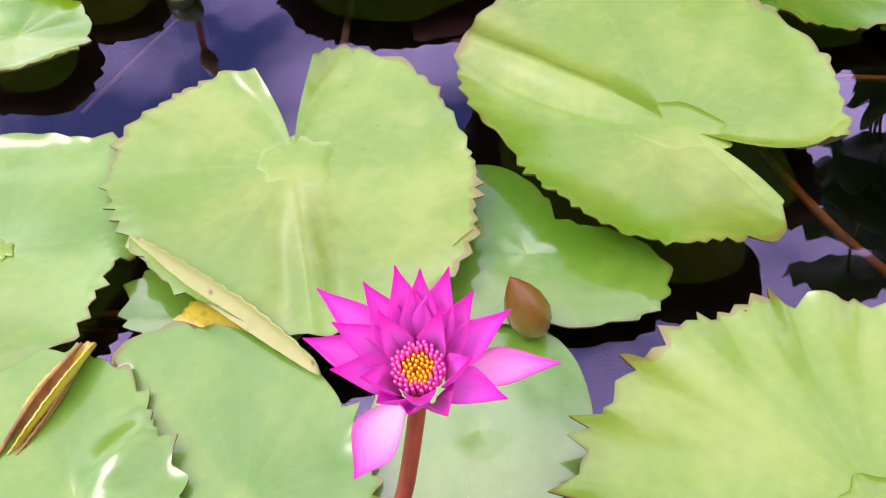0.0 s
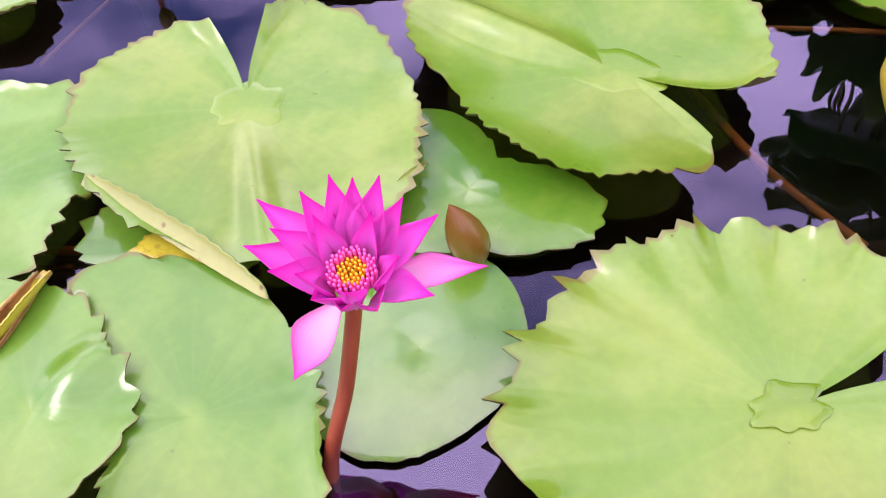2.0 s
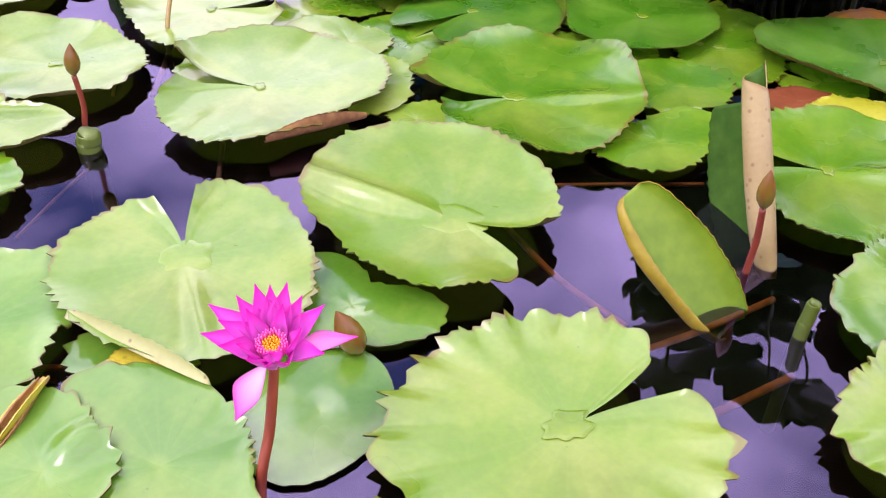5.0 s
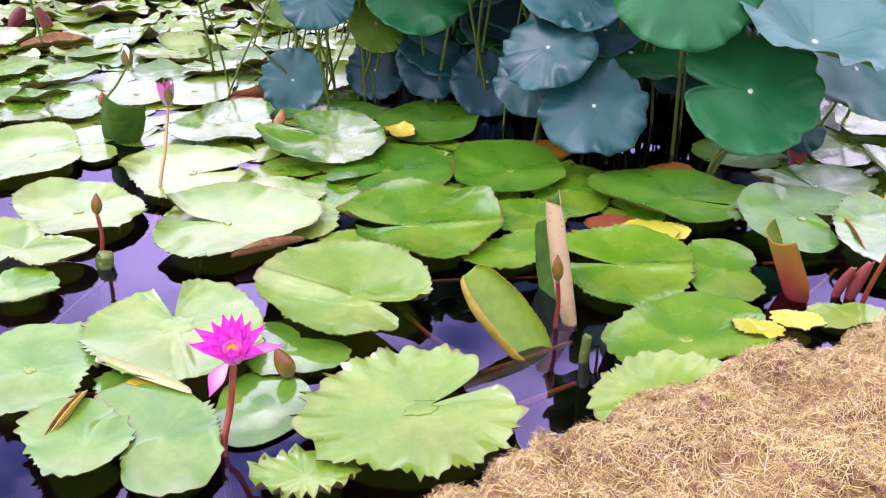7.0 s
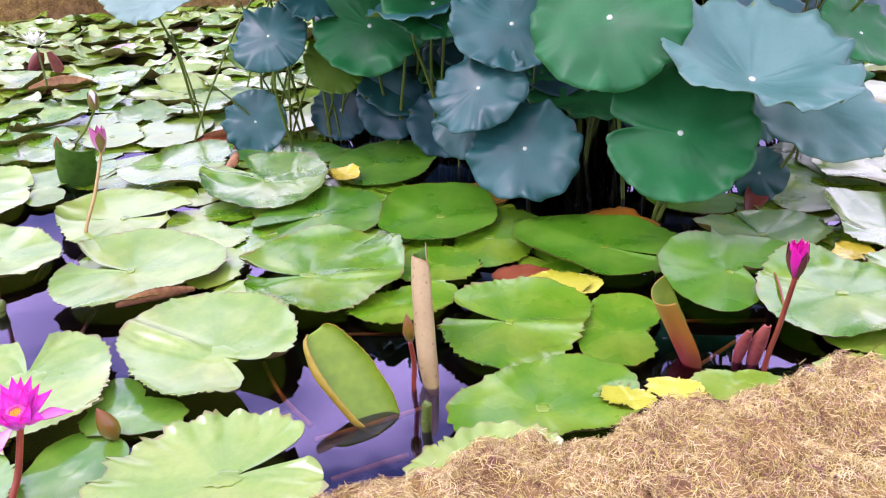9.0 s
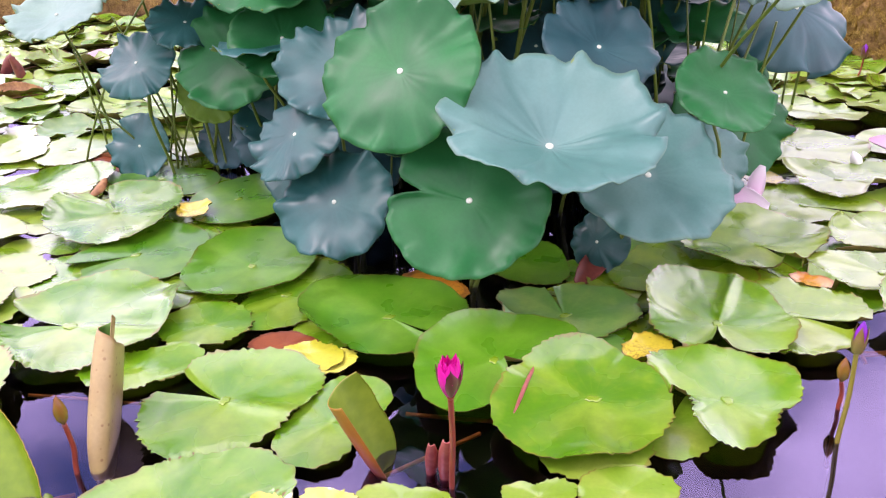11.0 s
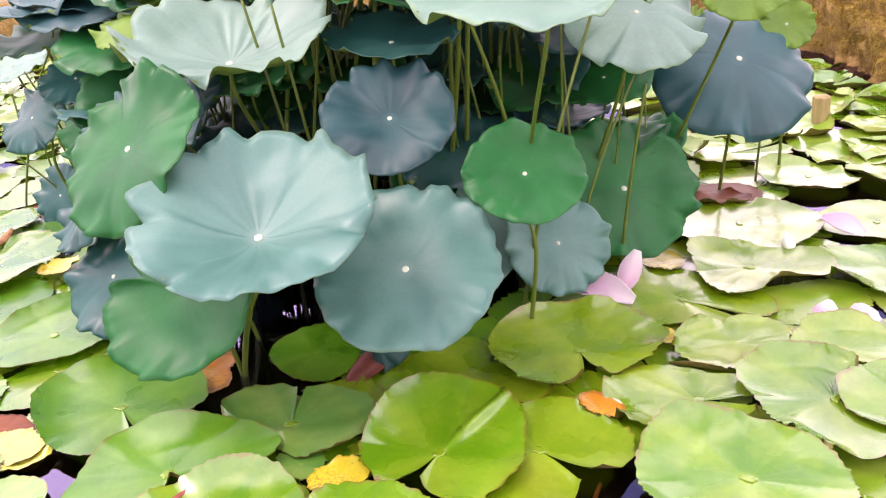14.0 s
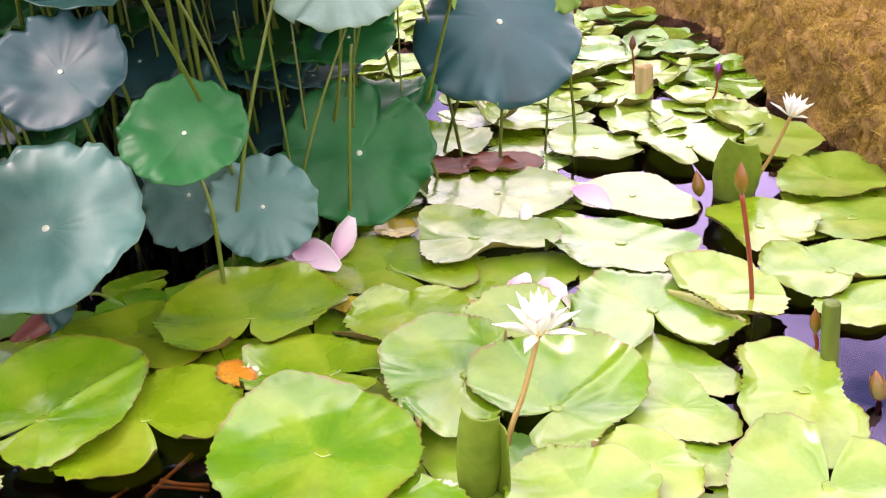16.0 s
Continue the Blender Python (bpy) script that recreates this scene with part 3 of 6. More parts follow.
def leaf_blade(kind, r, seed, bowl=0.12, wave=0.045, waves=13, droop=0.0, lobe=0.05, rings=14, steps=144, under=None, cut=0.0):
    """A round lotus blade on its middle: funnel, wavy rim, thin edge, underside of another colour."""
    rnd = random.Random(seed)
    off = Vector((rnd.uniform(0, 60), rnd.uniform(0, 60), 0))
    ph, ph2 = rnd.uniform(0, 6.28), rnd.uniform(0, 6.28)
    top, uvs = [], []
    for j in range(steps):
        th = 2 * math.pi * j / steps
        ring = Vector((math.cos(th), math.sin(th), 0))
        rim = r * (1 + lobe * 1.6 * noise.noise(off + ring * 1.1) + lobe * 0.5 * noise.noise(off + ring * 3.5))
        rip = math.sin(waves * th + ph + 1.6 * noise.noise(off + ring * 1.3)) + 0.45 * math.sin((waves * 2 - 3) * th + ph2 + 2.2 * noise.noise(off + ring * 2.4))
        rip *= max(0.15, 0.75 + 1.4 * noise.noise(off + ring * 2.1))
        rim *= 1 + 0.5 * wave * rip + 0.012 * noise.noise(off + ring * 9)
        crimp = 0.014 * math.sin((2 * waves + 9) * th + 5 * noise.noise(off + ring * 3.0)) * (0.5 + noise.noise(off + ring * 4.0))
        cleft = 0.16 * cut * math.exp(-((th - 4.4) / 0.13) ** 2)
        rim *= 1 - cleft
        rim *= 1 - 0.05 * math.exp(-((th - math.pi * 0.5) / 0.07) ** 2) - 0.03 * math.exp(-((th - math.pi * 1.5) / 0.05) ** 2)
        for i in range(rings + 1):
            v = i / rings
            z = r * bowl * v ** 1.4 - r * droop * v ** 2.2 + r * (wave * v ** 7 * rip + crimp * v ** 12)
            z += r * (0.20 * noise.noise(off + ring * v * 1.3 + Vector((0, 0, 4))) * v + 0.07 * noise.noise(off + ring * v * 3.0 + Vector((0, 0, 9))) * v ** 2)
            z -= 0.0002 * abs(math.cos(th * 10.5)) ** 4 * v * (1 - v) * 4 * (r / 0.3)
            top.append(Vector((rim * v * math.cos(th), rim * v * math.sin(th), z)))
            uvs.append((j / steps, v))
    row, n = rings + 1, len(top)
    verts = top + [p - Vector((0, 0, 0.003)) for p in top]
    uvs = uvs + uvs
    faces, index = [], []
    for j in range(steps):
        j2 = (j + 1) % steps
        for i in range(rings):
            a, b, c, d = j * row + i, j * row + i + 1, j2 * row + i + 1, j2 * row + i
            faces.append((a, b, c) if i == 0 else (a, b, c, d))
            index.append(0)
            faces.append((n + c, n + b, n + a) if i == 0 else (n + d, n + c, n + b, n + a))
            index.append(1)
        a, b = j * row + rings, j2 * row + rings
        faces.append((a, n + a, n + b, b))
        index.append(0)
    return mesh_of("blade", verts, faces, [LOTUS[kind], under or LOTUS_UNDER], index, uvs)


LOTUS_LABELS = {
    "blue": "blue-green round lotus leaf with a wavy rim on a tall stalk",
    "grey": "large grey-green bowl-shaped lotus leaf on a bent stalk",
    "green": "rich green round lotus leaf facing the bank on its stalk",
    "pale": "pale silvery lotus leaf with a rippled rim, high on its stalk",
    "lime": "lime green young lotus leaf lit from behind",
    "slate": "dark slate-blue lotus leaf hanging down round its stalk",
}


def dot_mesh():
    verts, faces = [], []
    for i, (rr, z) in enumerate(((0.012, 0.001), (0.011, 0.004), (0.006, 0.005))):
        for s in range(10):
            w = 2 * math.pi * s / 10
            verts.append((rr * math.cos(w), rr * math.sin(w), z))
    for i in range(2):
        for s in range(10):
            s2 = (s + 1) % 10
            faces.append((i * 10 + s, i * 10 + s2, i * 10 + 10 + s2, i * 10 + 10 + s))
    faces.append(tuple(range(20, 30)))
    return mesh_of("leaf_centre", verts, faces, [LOTUS_DOT])


DOT = dot_mesh()
LOTUS_COUNT = [0]


def lotus(kind, at, r, tilt=35, toward=-90, foot=None, thick=0.007, label="", **more):
    """A lotus leaf with its middle at a point, its face tipped by tilt degrees toward a compass way (-90: the near bank)."""
    LOTUS_COUNT[0] += 1
    seed = 100 + LOTUS_COUNT[0] * 13
    rnd = random.Random(seed)
    at = Vector(at)
    if foot is None:
        foot = (at.x - 0.18 * math.cos(radians(toward)) + rnd.uniform(-0.08, 0.08), at.y - 0.20 * math.sin(radians(toward)) + rnd.uniform(-0.05, 0.1))
    thing = tagged(new("lotus_leaf"), label or LOTUS_LABELS[kind], "lotus leaf", "lotus clump")
    thing.location = (foot[0], foot[1], 0)
    inner = Matrix.Translation(at - Vector((foot[0], foot[1], 0))) @ Matrix.Rotation(radians(toward), 4, "Z") @ Matrix.Rotation(radians(tilt), 4, "Y") @ Matrix.Rotation(rnd.uniform(0, 6.28), 4, "Z")
    blade = part("blade", leaf_blade(kind, r, seed, **more), thing, m=inner)
    part("leaf_centre", DOT, blade, "whitish leaf centre", m=Matrix.Scale(max(0.5, r / 0.3), 4))
    nrm = (inner.to_3x3() @ Vector((0, 0, 1))).normalized()
    top = inner.translation - nrm * 0.004
    pts = [Vector((0, 0, -0.3)), Vector((0, 0, 0)), top * 0.55 + Vector((rnd.uniform(-0.03, 0.03), rnd.uniform(-0.02, 0.03), 0)), top - nrm * 0.09 + Vector((0, 0, -0.03)), top]
    part("stalk", tube_mesh(pts, [thick * 1.15, thick * 1.15, thick, thick * 0.85, thick * 0.8], [STEM_GREEN], 9), thing, "prickly green stalk")
    return thing


def rolled_mesh(length, width, turn, mats, taper=(0.4, 1.0, 0.35), bend=0.0, seed=0, skew=0.0, steps=40, across=22, teeth=0.07):
    """A leaf folded along its length: turn is the half angle of its bend across, in degrees."""
    rnd = random.Random(seed)
    off = Vector((rnd.uniform(0, 40), 0, 0))
    verts, uvs, faces, index = [], [], [], []
    for i in range(steps + 1):
        s = i / steps
        if s < 0.5:
            w = taper[0] + (taper[1] - taper[0]) * math.sin(s * math.pi)
        else:
            w = taper[2] + (taper[1] - taper[2]) * math.sin(s * math.pi)
        w *= width
        phi = radians(turn)
        rad = w / max(phi, 0.05)
        for j in range(across + 1):
            q = 2 * j / across - 1
            a = q * phi + skew
            if abs(q) > 0.98 and teeth:
                a *= 1 + teeth * (((i * 0.37 + seed * 0.2) % 1) - 0.3)
            ww = 1 + 0.03 * noise.noise(off + Vector((s * 9, q * 2, 0))) + (0.03 * (((i * 0.37) % 1) - 0.5) if abs(q) > 0.98 else 0)
            z = rad * (1 - math.cos(a)) * ww
            verts.append((rad * math.sin(a) * ww, s * length, z + bend * math.sin(s * math.pi)))
            uvs.append((q, s))
    row = across + 1
    for i in range(steps):
        for j in range(across):
            faces.append((i * row + j, i * row + j + 1, (i + 1) * row + j + 1, (i + 1) * row + j))
            index.append(0)
    n = len(verts)
    nv = []
    for i in range(steps + 1):
        for j in range(row):
            p = Vector(verts[i * row + j])
            a = Vector(verts[i * row + min(j + 1, across)]) - Vector(verts[i * row + max(j - 1, 0)])
            b = Vector(verts[min(i + 1, steps) * row + j]) - Vector(verts[max(i - 1, 0) * row + j])
            nv.append(p - a.cross(b).normalized() * 0.003)
    verts = verts + nv
    uvs = uvs + uvs
    for i in range(steps):
        for j in range(across):
            faces.append((n + (i + 1) * row + j, n + (i + 1) * row + j + 1, n + i * row + j + 1, n + i * row + j))
            index.append(1)
    for i in range(steps):
        for j in (0, across):
            a, b = i * row + j, (i + 1) * row + j
            faces.append((a, b, n + b, n + a))
            index.append(1)
    for j in range(across):
        for i in (0, steps):
            a, b = i * row + j, i * row + j + 1
            faces.append((a, b, n + b, n + a))
            index.append(1)
    return mesh_of("curled_leaf", verts, faces, mats, index, uvs)


def rolled(name, p0, p1, width, turn, mats, label, roll=0, group="", category="leaf", **more):
    """A folded leaf from p0 to p1; roll turns its hollow about its length (0: hollow side up)."""
    p0, p1 = Vector(p0), Vector(p1)
    y = (p1 - p0).normalized()
    up = Vector((0, 0, 1)) if y.z < 0.5 else Vector((0, -1, 0))
    x = y.cross(up).normalized()
    z = x.cross(y)
    m = Matrix((x, y, z)).transposed().to_4x4()
    ob = new(name, rolled_mesh((p1 - p0).length, width, turn, mats, **more))
    ob.matrix_basis = Matrix.Translation(p0) @ m @ Matrix.Rotation(radians(roll), 4, "Y")
    return tagged(ob, label, category, group)


def side_of(width, flat, bend, turn):
    """One side of a curling leaf, from its spine to its margin: places out and up, as (fraction, out, up)."""
    out, x, z, n = [], 0.0, 0.0, 22
    for i in range(n + 1):
        t = i / n
        out.append((t, x, z))
        a = radians(bend) * t + (radians(turn) * ((t - flat) / (1 - flat)) ** 1.1 if t > flat else 0.0)
        x, z = x + math.cos(a) * width / n, z + math.sin(a) * width / n
    return out


def curled_mesh(length, left, right, mats, shape=(0.5, 0.35), bow=0.0, seed=0, teeth=0.05, steps=44, slant=0.0):
    """A leaf along its spine, face up, whose two sides bend and roll inward: (width, flat share, bend, turn) for each; shape: width at foot and tip."""
    rnd = random.Random(seed)
    off = Vector((rnd.uniform(0, 40), 0, 0))
    sides = [side_of(*left)[::-1], side_of(*right)]
    verts, uvs, faces, index = [], [], [], []
    for i in range(steps + 1):
        s = i / steps
        full = math.sqrt(max(0.0, 1 - (2 * s - 1) ** 2))
        end = shape[0] if s < 0.5 else shape[1]
        w = end + (1 - end) * full
        for sign, side in zip((-1, 1), sides):
            for t, x, z in side[(0 if sign < 0 else 1):]:
                jag = 1 + teeth * ((((i * 0.31 + seed * 0.17) % 1) - 0.4) if t > 0.9 else 0.0)
                wob = 1 + 0.05 * noise.noise(off + Vector((s * 4, t * sign * 2, 0)))
                verts.append((sign * x * w * jag * wob, s * length + slant * s * max(0.0, sign * t), z * w * jag * wob + bow * math.sin(math.pi * s)))
                uvs.append((sign * t, s))
    row = len(verts) // (steps + 1)
    n = len(verts)
    quads = [(i * row + j, i * row + j + 1, (i + 1) * row + j + 1, (i + 1) * row + j) for i in range(steps) for j in range(row - 1)]
    under = []
    for i in range(steps + 1):
        for j in range(row):
            a = Vector(verts[i * row + min(j + 1, row - 1)]) - Vector(verts[i * row + max(j - 1, 0)])
            b = Vector(verts[min(i + 1, steps) * row + j]) - Vector(verts[max(i - 1, 0) * row + j])
            under.append(Vector(verts[i * row + j]) - a.cross(b).normalized() * 0.0022)
    faces = quads + [tuple(n + q for q in f[::-1]) for f in quads]
    index = [0] * len(quads) + [1] * len(quads)
    for i in range(steps):
        for j in (0, row - 1):
            a, b = i * row + j, (i + 1) * row + j
            faces.append((a, b, n + b, n + a))
    for j in range(row - 1):
        for i in (0, steps):
            a, b = i * row + j, i * row + j + 1
            faces.append((a, b, n + b, n + a))
    index += [1] * (len(faces) - len(index))
    return mesh_of("curled_leaf", verts + under, faces, mats, index, uvs + uvs)


def curled(name, p0, p1, face, left, right, mats, label, **more):
    """A leaf rolled in from its sides, its spine from p0 to p1, its upper face toward a direction."""
    p0, p1 = Vector(p0), Vector(p1)
    y = (p1 - p0).normalized()
    z = Vector(face)
    z = (z - y * z.dot(y)).normalized()
    ob = new(name, curled_mesh((p1 - p0).length, left, right, mats, **more))
    ob.matrix_basis = Matrix.Translation(p0) @ Matrix((y.cross(z), y, z)).transposed().to_4x4()
    return tagged(ob, label, "leaf", "curled lily leaves")


def petal_mesh(length, width, cup, mats, tip=1.6, steps=12, across=8, bend=0.0):
    verts, uvs, faces = [], [], []
    for i in range(steps + 1):
        s = i / steps
        w = width * 0.5 * (math.sin(math.pi * min(1, s * 0.92 + 0.08)) ** (0.75 if s < 0.5 else 1.15)) * (1 - 0.35 * s ** tip) * (1 - 0.25 * max(0.0, s - 0.5)) + 0.0004
        w *= 0.55 + 0.45 * min(1, s * 2.2)
        for j in range(across + 1):
            q = 2 * j / across - 1
            verts.append((q * w, s * length, cup * w * q * q * 1.6 + cup * 0.25 * length * s * s * 0.5 + bend * length * s * s))
            uvs.append((q, s))
    row = across + 1
    for i in range(steps):
        for j in range(across):
            faces.append((i * row + j, i * row + j + 1, (i + 1) * row + j + 1, (i + 1) * row + j))
    n = len(verts)
    verts += [(x, y, z - 0.0012) for x, y, z in verts]
    uvs = uvs + uvs
    faces += [tuple(n + a for a in f[::-1]) for f in faces]
    for i in range(steps):
        for j in (0, across):
            a, b = i * row + j, (i + 1) * row + j
            faces.append((a, b, n + b, n + a))
    return mesh_of("petal", verts, faces, mats, None, uvs)


def petal_pose(az, el, start, roll=0):
    """A petal rooted near the middle, pointing to compass az and raised by el degrees."""
    return Matrix.Rotation(radians(az - 90), 4, "Z") @ Matrix.Translation((0, start, 0)) @ Matrix.Rotation(radians(el), 4, "X") @ Matrix.Rotation(radians(roll), 4, "Y")


def cone_disc(rr, h, mats, sides=16):
    verts, faces = [], []
    prof = ((rr, 0), (rr * 0.95, h * 0.5), (rr * 0.6, h), (rr * 0.2, h * 0.8))
    for a, z in prof:
        for s in range(sides):
            w = 2 * math.pi * s / sides
            verts.append((a * math.cos(w), a * math.sin(w), z))
    for i in range(len(prof) - 1):
        for s in range(sides):
            s2 = (s + 1) % sides
            faces.append((i * sides + s, i * sides + s2, (i + 1) * sides + s2, (i + 1) * sides + s))
    faces.append(tuple(range((len(prof) - 1) * sides, len(prof) * sides)))
    return mesh_of("disc", verts, faces, mats)


def lily_flower(head, foot, length, rows, stem_mat, label, lean=(0, 0, 0), thick=0.008, stamens=0, heart=None, spin=0.0, sunk=0.25, tips=STAMEN_TIP, spread=0.13):
    """An open or opening lily bloom on its stalk. rows: (count, first azimuth, raise, length factor, width factor, cup, material, root)."""
    head, foot = Vector(head), Vector(foot)
    thing = tagged(new("water_lily_flower"), label, "flower", "water lily flowers")
    thing.location = foot
    top = Matrix.Translation(head - foot) @ Euler([radians(a) for a in lean]).to_matrix().to_4x4()
    rnd = random.Random(int(abs(head.x * 1000 + head.y * 77)))
    for count, az0, el, lf, wf, cup, mat, root, *curve in rows:
        me = petal_mesh(length * lf, length * wf, cup, [mat], bend=curve[0] if curve else 0.0)
        for i in range(count):
            part("petal", me, thing, m=top @ petal_pose(az0 + spin + 360 * i / count + rnd.uniform(-5, 5), el + rnd.uniform(-4, 4), root, rnd.uniform(-8, 8)))
    if stamens:
        st = tube_mesh([(0, 0, 0), (0.002, 0, 0.012), (-0.002, 0, 0.026)], [0.0016, 0.0022, 0.0012], [STAMEN], 5, "stamen")
        st2 = tube_mesh([(0, 0, 0), (0.002, 0, 0.014), (-0.003, 0, 0.031)], [0.0016, 0.0020, 0.0013], [tips], 5, "stamen")
        for i in range(stamens):
            az, outer = i * 137.5, (i / stamens) ** 0.5
            ring = length * (0.01 + spread * outer)
            m = top @ Matrix.Rotation(radians(az), 4, "Z") @ Matrix.Translation((ring, 0, 0.006)) @ Matrix.Rotation(radians(4 + 22 * outer), 4, "Y") @ Matrix.Scale(length / 0.085, 4)
            part("stamen", st2 if outer > 0.6 else st, thing, m=m)
    if heart:
        part("flower_heart", cone_disc(length * 0.13, length * 0.10, [heart]), thing, "yellow flower heart", m=top)
    part("receptacle", cone_disc(length * 0.11, -length * 0.10, [stem_mat]), thing, m=top)
    mid = (head - foot) * 0.5 + Vector((0.003, 0.004, 0))
    part("stalk", tube_mesh([(0, 0, -sunk), (0, 0, 0), mid, head - foot], [thick, thick, thick * 0.95, thick * 0.9], [stem_mat], 12), thing, "smooth round stalk")
    return thing


def bud_mesh(length, width, mats, sides=16, ridges=4):
    verts, uvs, faces = [], [], []
    prof = [(0.0, 0.16), (0.06, 0.45), (0.2, 0.85), (0.38, 1.0), (0.55, 0.92), (0.72, 0.68), (0.87, 0.36), (0.96, 0.13), (1.0, 0.02)]
    for s, w in prof:
        for j in range(sides):
            a = 2 * math.pi * j / sides
            rr = width * 0.5 * w * (1 - 0.09 * abs(math.cos(a * ridges / 2)) ** 6)
            verts.append((rr * math.cos(a), rr * math.sin(a), s * length))
            uvs.append((math.sin(a * ridges / 2), s))
    for i in range(len(prof) - 1):
        for j in range(sides):
            j2 = (j + 1) % sides
            faces.append((i * sides + j, i * sides + j2, (i + 1) * sides + j2, (i + 1) * sides + j))
    return mesh_of("bud", verts, faces, mats, None, uvs)


def sepal_mesh(length, width, mats, reach=0.86):
    """A pointed leaf of the bud's cover, hugging it and standing off a little at its tip."""
    verts, uvs, faces, rows, across = [], [], [], 10, 6
    for i in range(rows + 1):
        s = i / rows
        wide = math.sin(math.pi * min(1.0, 0.18 + 0.62 * s * reach)) * (1 - 0.45 * s)
        half = radians(47) * (1 - s ** 2.6) + 0.02
        for j in range(across + 1):
            q = 2 * j / across - 1
            rr = width * 0.5 * (wide + 0.12 + 0.16 * s ** 3)
            verts.append((rr * math.cos(q * half), rr * math.sin(q * half), s * reach * length))
            uvs.append((q, s))
    row = across + 1
    faces = [(i * row + j, i * row + j + 1, (i + 1) * row + j + 1, (i + 1) * row + j) for i in range(rows) for j in range(across)]
    n = len(verts)
    verts += [(x * 0.94, y * 0.94, z) for x, y, z in verts]
    faces += [tuple(n + a for a in f[::-1]) for f in faces]
    for i in range(rows):
        for j in (0, across):
            a, b = i * row + j, (i + 1) * row + j
            faces.append((a, b, n + b, n + a))
    return mesh_of("sepal", verts, faces, mats, None, uvs + uvs)


def lily_bud(base, tip, width, foot, mat, stem_mat, label, thick=0.006, sepals=None, sunk=0.2):
    """A closed bud from base to tip on a stalk from foot."""
    base, tip, foot = Vector(base), Vector(tip), Vector(foot)
    thing = tagged(new("water_lily_bud"), label, "flower bud", "water lily buds")
    thing.location = foot
    d = tip - base
    m = Matrix.Translation(base - foot) @ d.to_track_quat("Z", "Y").to_matrix().to_4x4()
    closed = part("bud", bud_mesh(d.length, width, [mat], ridges=4), thing, m=m)
    if sepals:
        me = sepal_mesh(d.length, width * 1.10, [sepals])
        for i in range(4):
            part("sepal", me, closed, m=Matrix.Rotation(radians(45 + 90 * i), 4, "Z"))
    rel = base - foot
    if rel.length > 0.02:
        pts = [(0, 0, -sunk), (0, 0, 0), rel * 0.5 + Vector((0.006, 0.004, 0)), rel]
        part("stalk", tube_mesh(pts, [thick, thick, thick * 0.95, thick * 0.9], [stem_mat], 9), thing)
    return thing


# ---------------------------------------------------------------- setting
def sheet(name, x0, y0, x1, y1, z, mat, label, category, cells=1):
    verts = [(x0 + (x1 - x0) * i / cells, y0 + (y1 - y0) * j / cells, z) for j in range(cells + 1) for i in range(cells + 1)]
    faces = [(j * (cells + 1) + i, j * (cells + 1) + i + 1, (j + 1) * (cells + 1) + i + 1, (j + 1) * (cells + 1) + i) for j in range(cells) for i in range(cells)]
    return tagged(new(name, mesh_of(name, verts, faces, [mat])), label, category, kind="structure")


sheet("water", -7, -3, 8, 9, 0.0, WATER, "dark still pond water that mirrors a cloudy sky", "water")
sheet("pond_bed", -7, -3, 8, 9, -0.4, MUD, "black mud at the bottom of the pond", "pond bed")

# the inner top edge of the banks, going round the pond
NEAR = [(-3.2, -2.4), (-1.4, -1.25), (-0.3, -0.66), (0.17, -0.39), (0.5, -0.22), (0.85, -0.05), (1.37, 0.14), (1.86, 0.26), (2.14, 0.34), (3.0, 0.5), (4.2, 0.72), (5.2, 1.0)]
RIGHT = [(5.2, 1.0), (5.75, 1.9), (5.5, 3.0), (4.9, 3.9), (4.52, 4.4), (4.22, 5.1), (3.95, 5.8), (3.62, 6.8), (3.3, 7.4)]
FAR = [(3.3, 7.4), (2.4, 7.75), (1.0, 7.9), (-0.8, 7.8), (-2.4, 7.5), (-3.4, 7.2), (-4.6, 6.4)]
LEFT = [(-4.6, 6.4), (-5.3, 5.0), (-5.4, 2.0), (-4.8, -0.6), (-3.2, -2.4)]


def glide(points, step):
    pts, out = [Vector((*p, 0)) for p in points], []
    for i in range(len(pts) - 1):
        p0, p1, p2, p3 = pts[max(0, i - 1)], pts[i], pts[i + 1], pts[min(len(pts) - 1, i + 2)]
        n = max(2, int((p2 - p1).length / step))
        for k in range(n):
            t = k / n
            out.append(0.5 * ((2 * p1) + (p2 - p0) * t + (2 * p0 - 5 * p1 + 4 * p2 - p3) * t * t + (3 * p1 - p0 - 3 * p2 + p3) * t ** 3))
    return out + [pts[-1]]


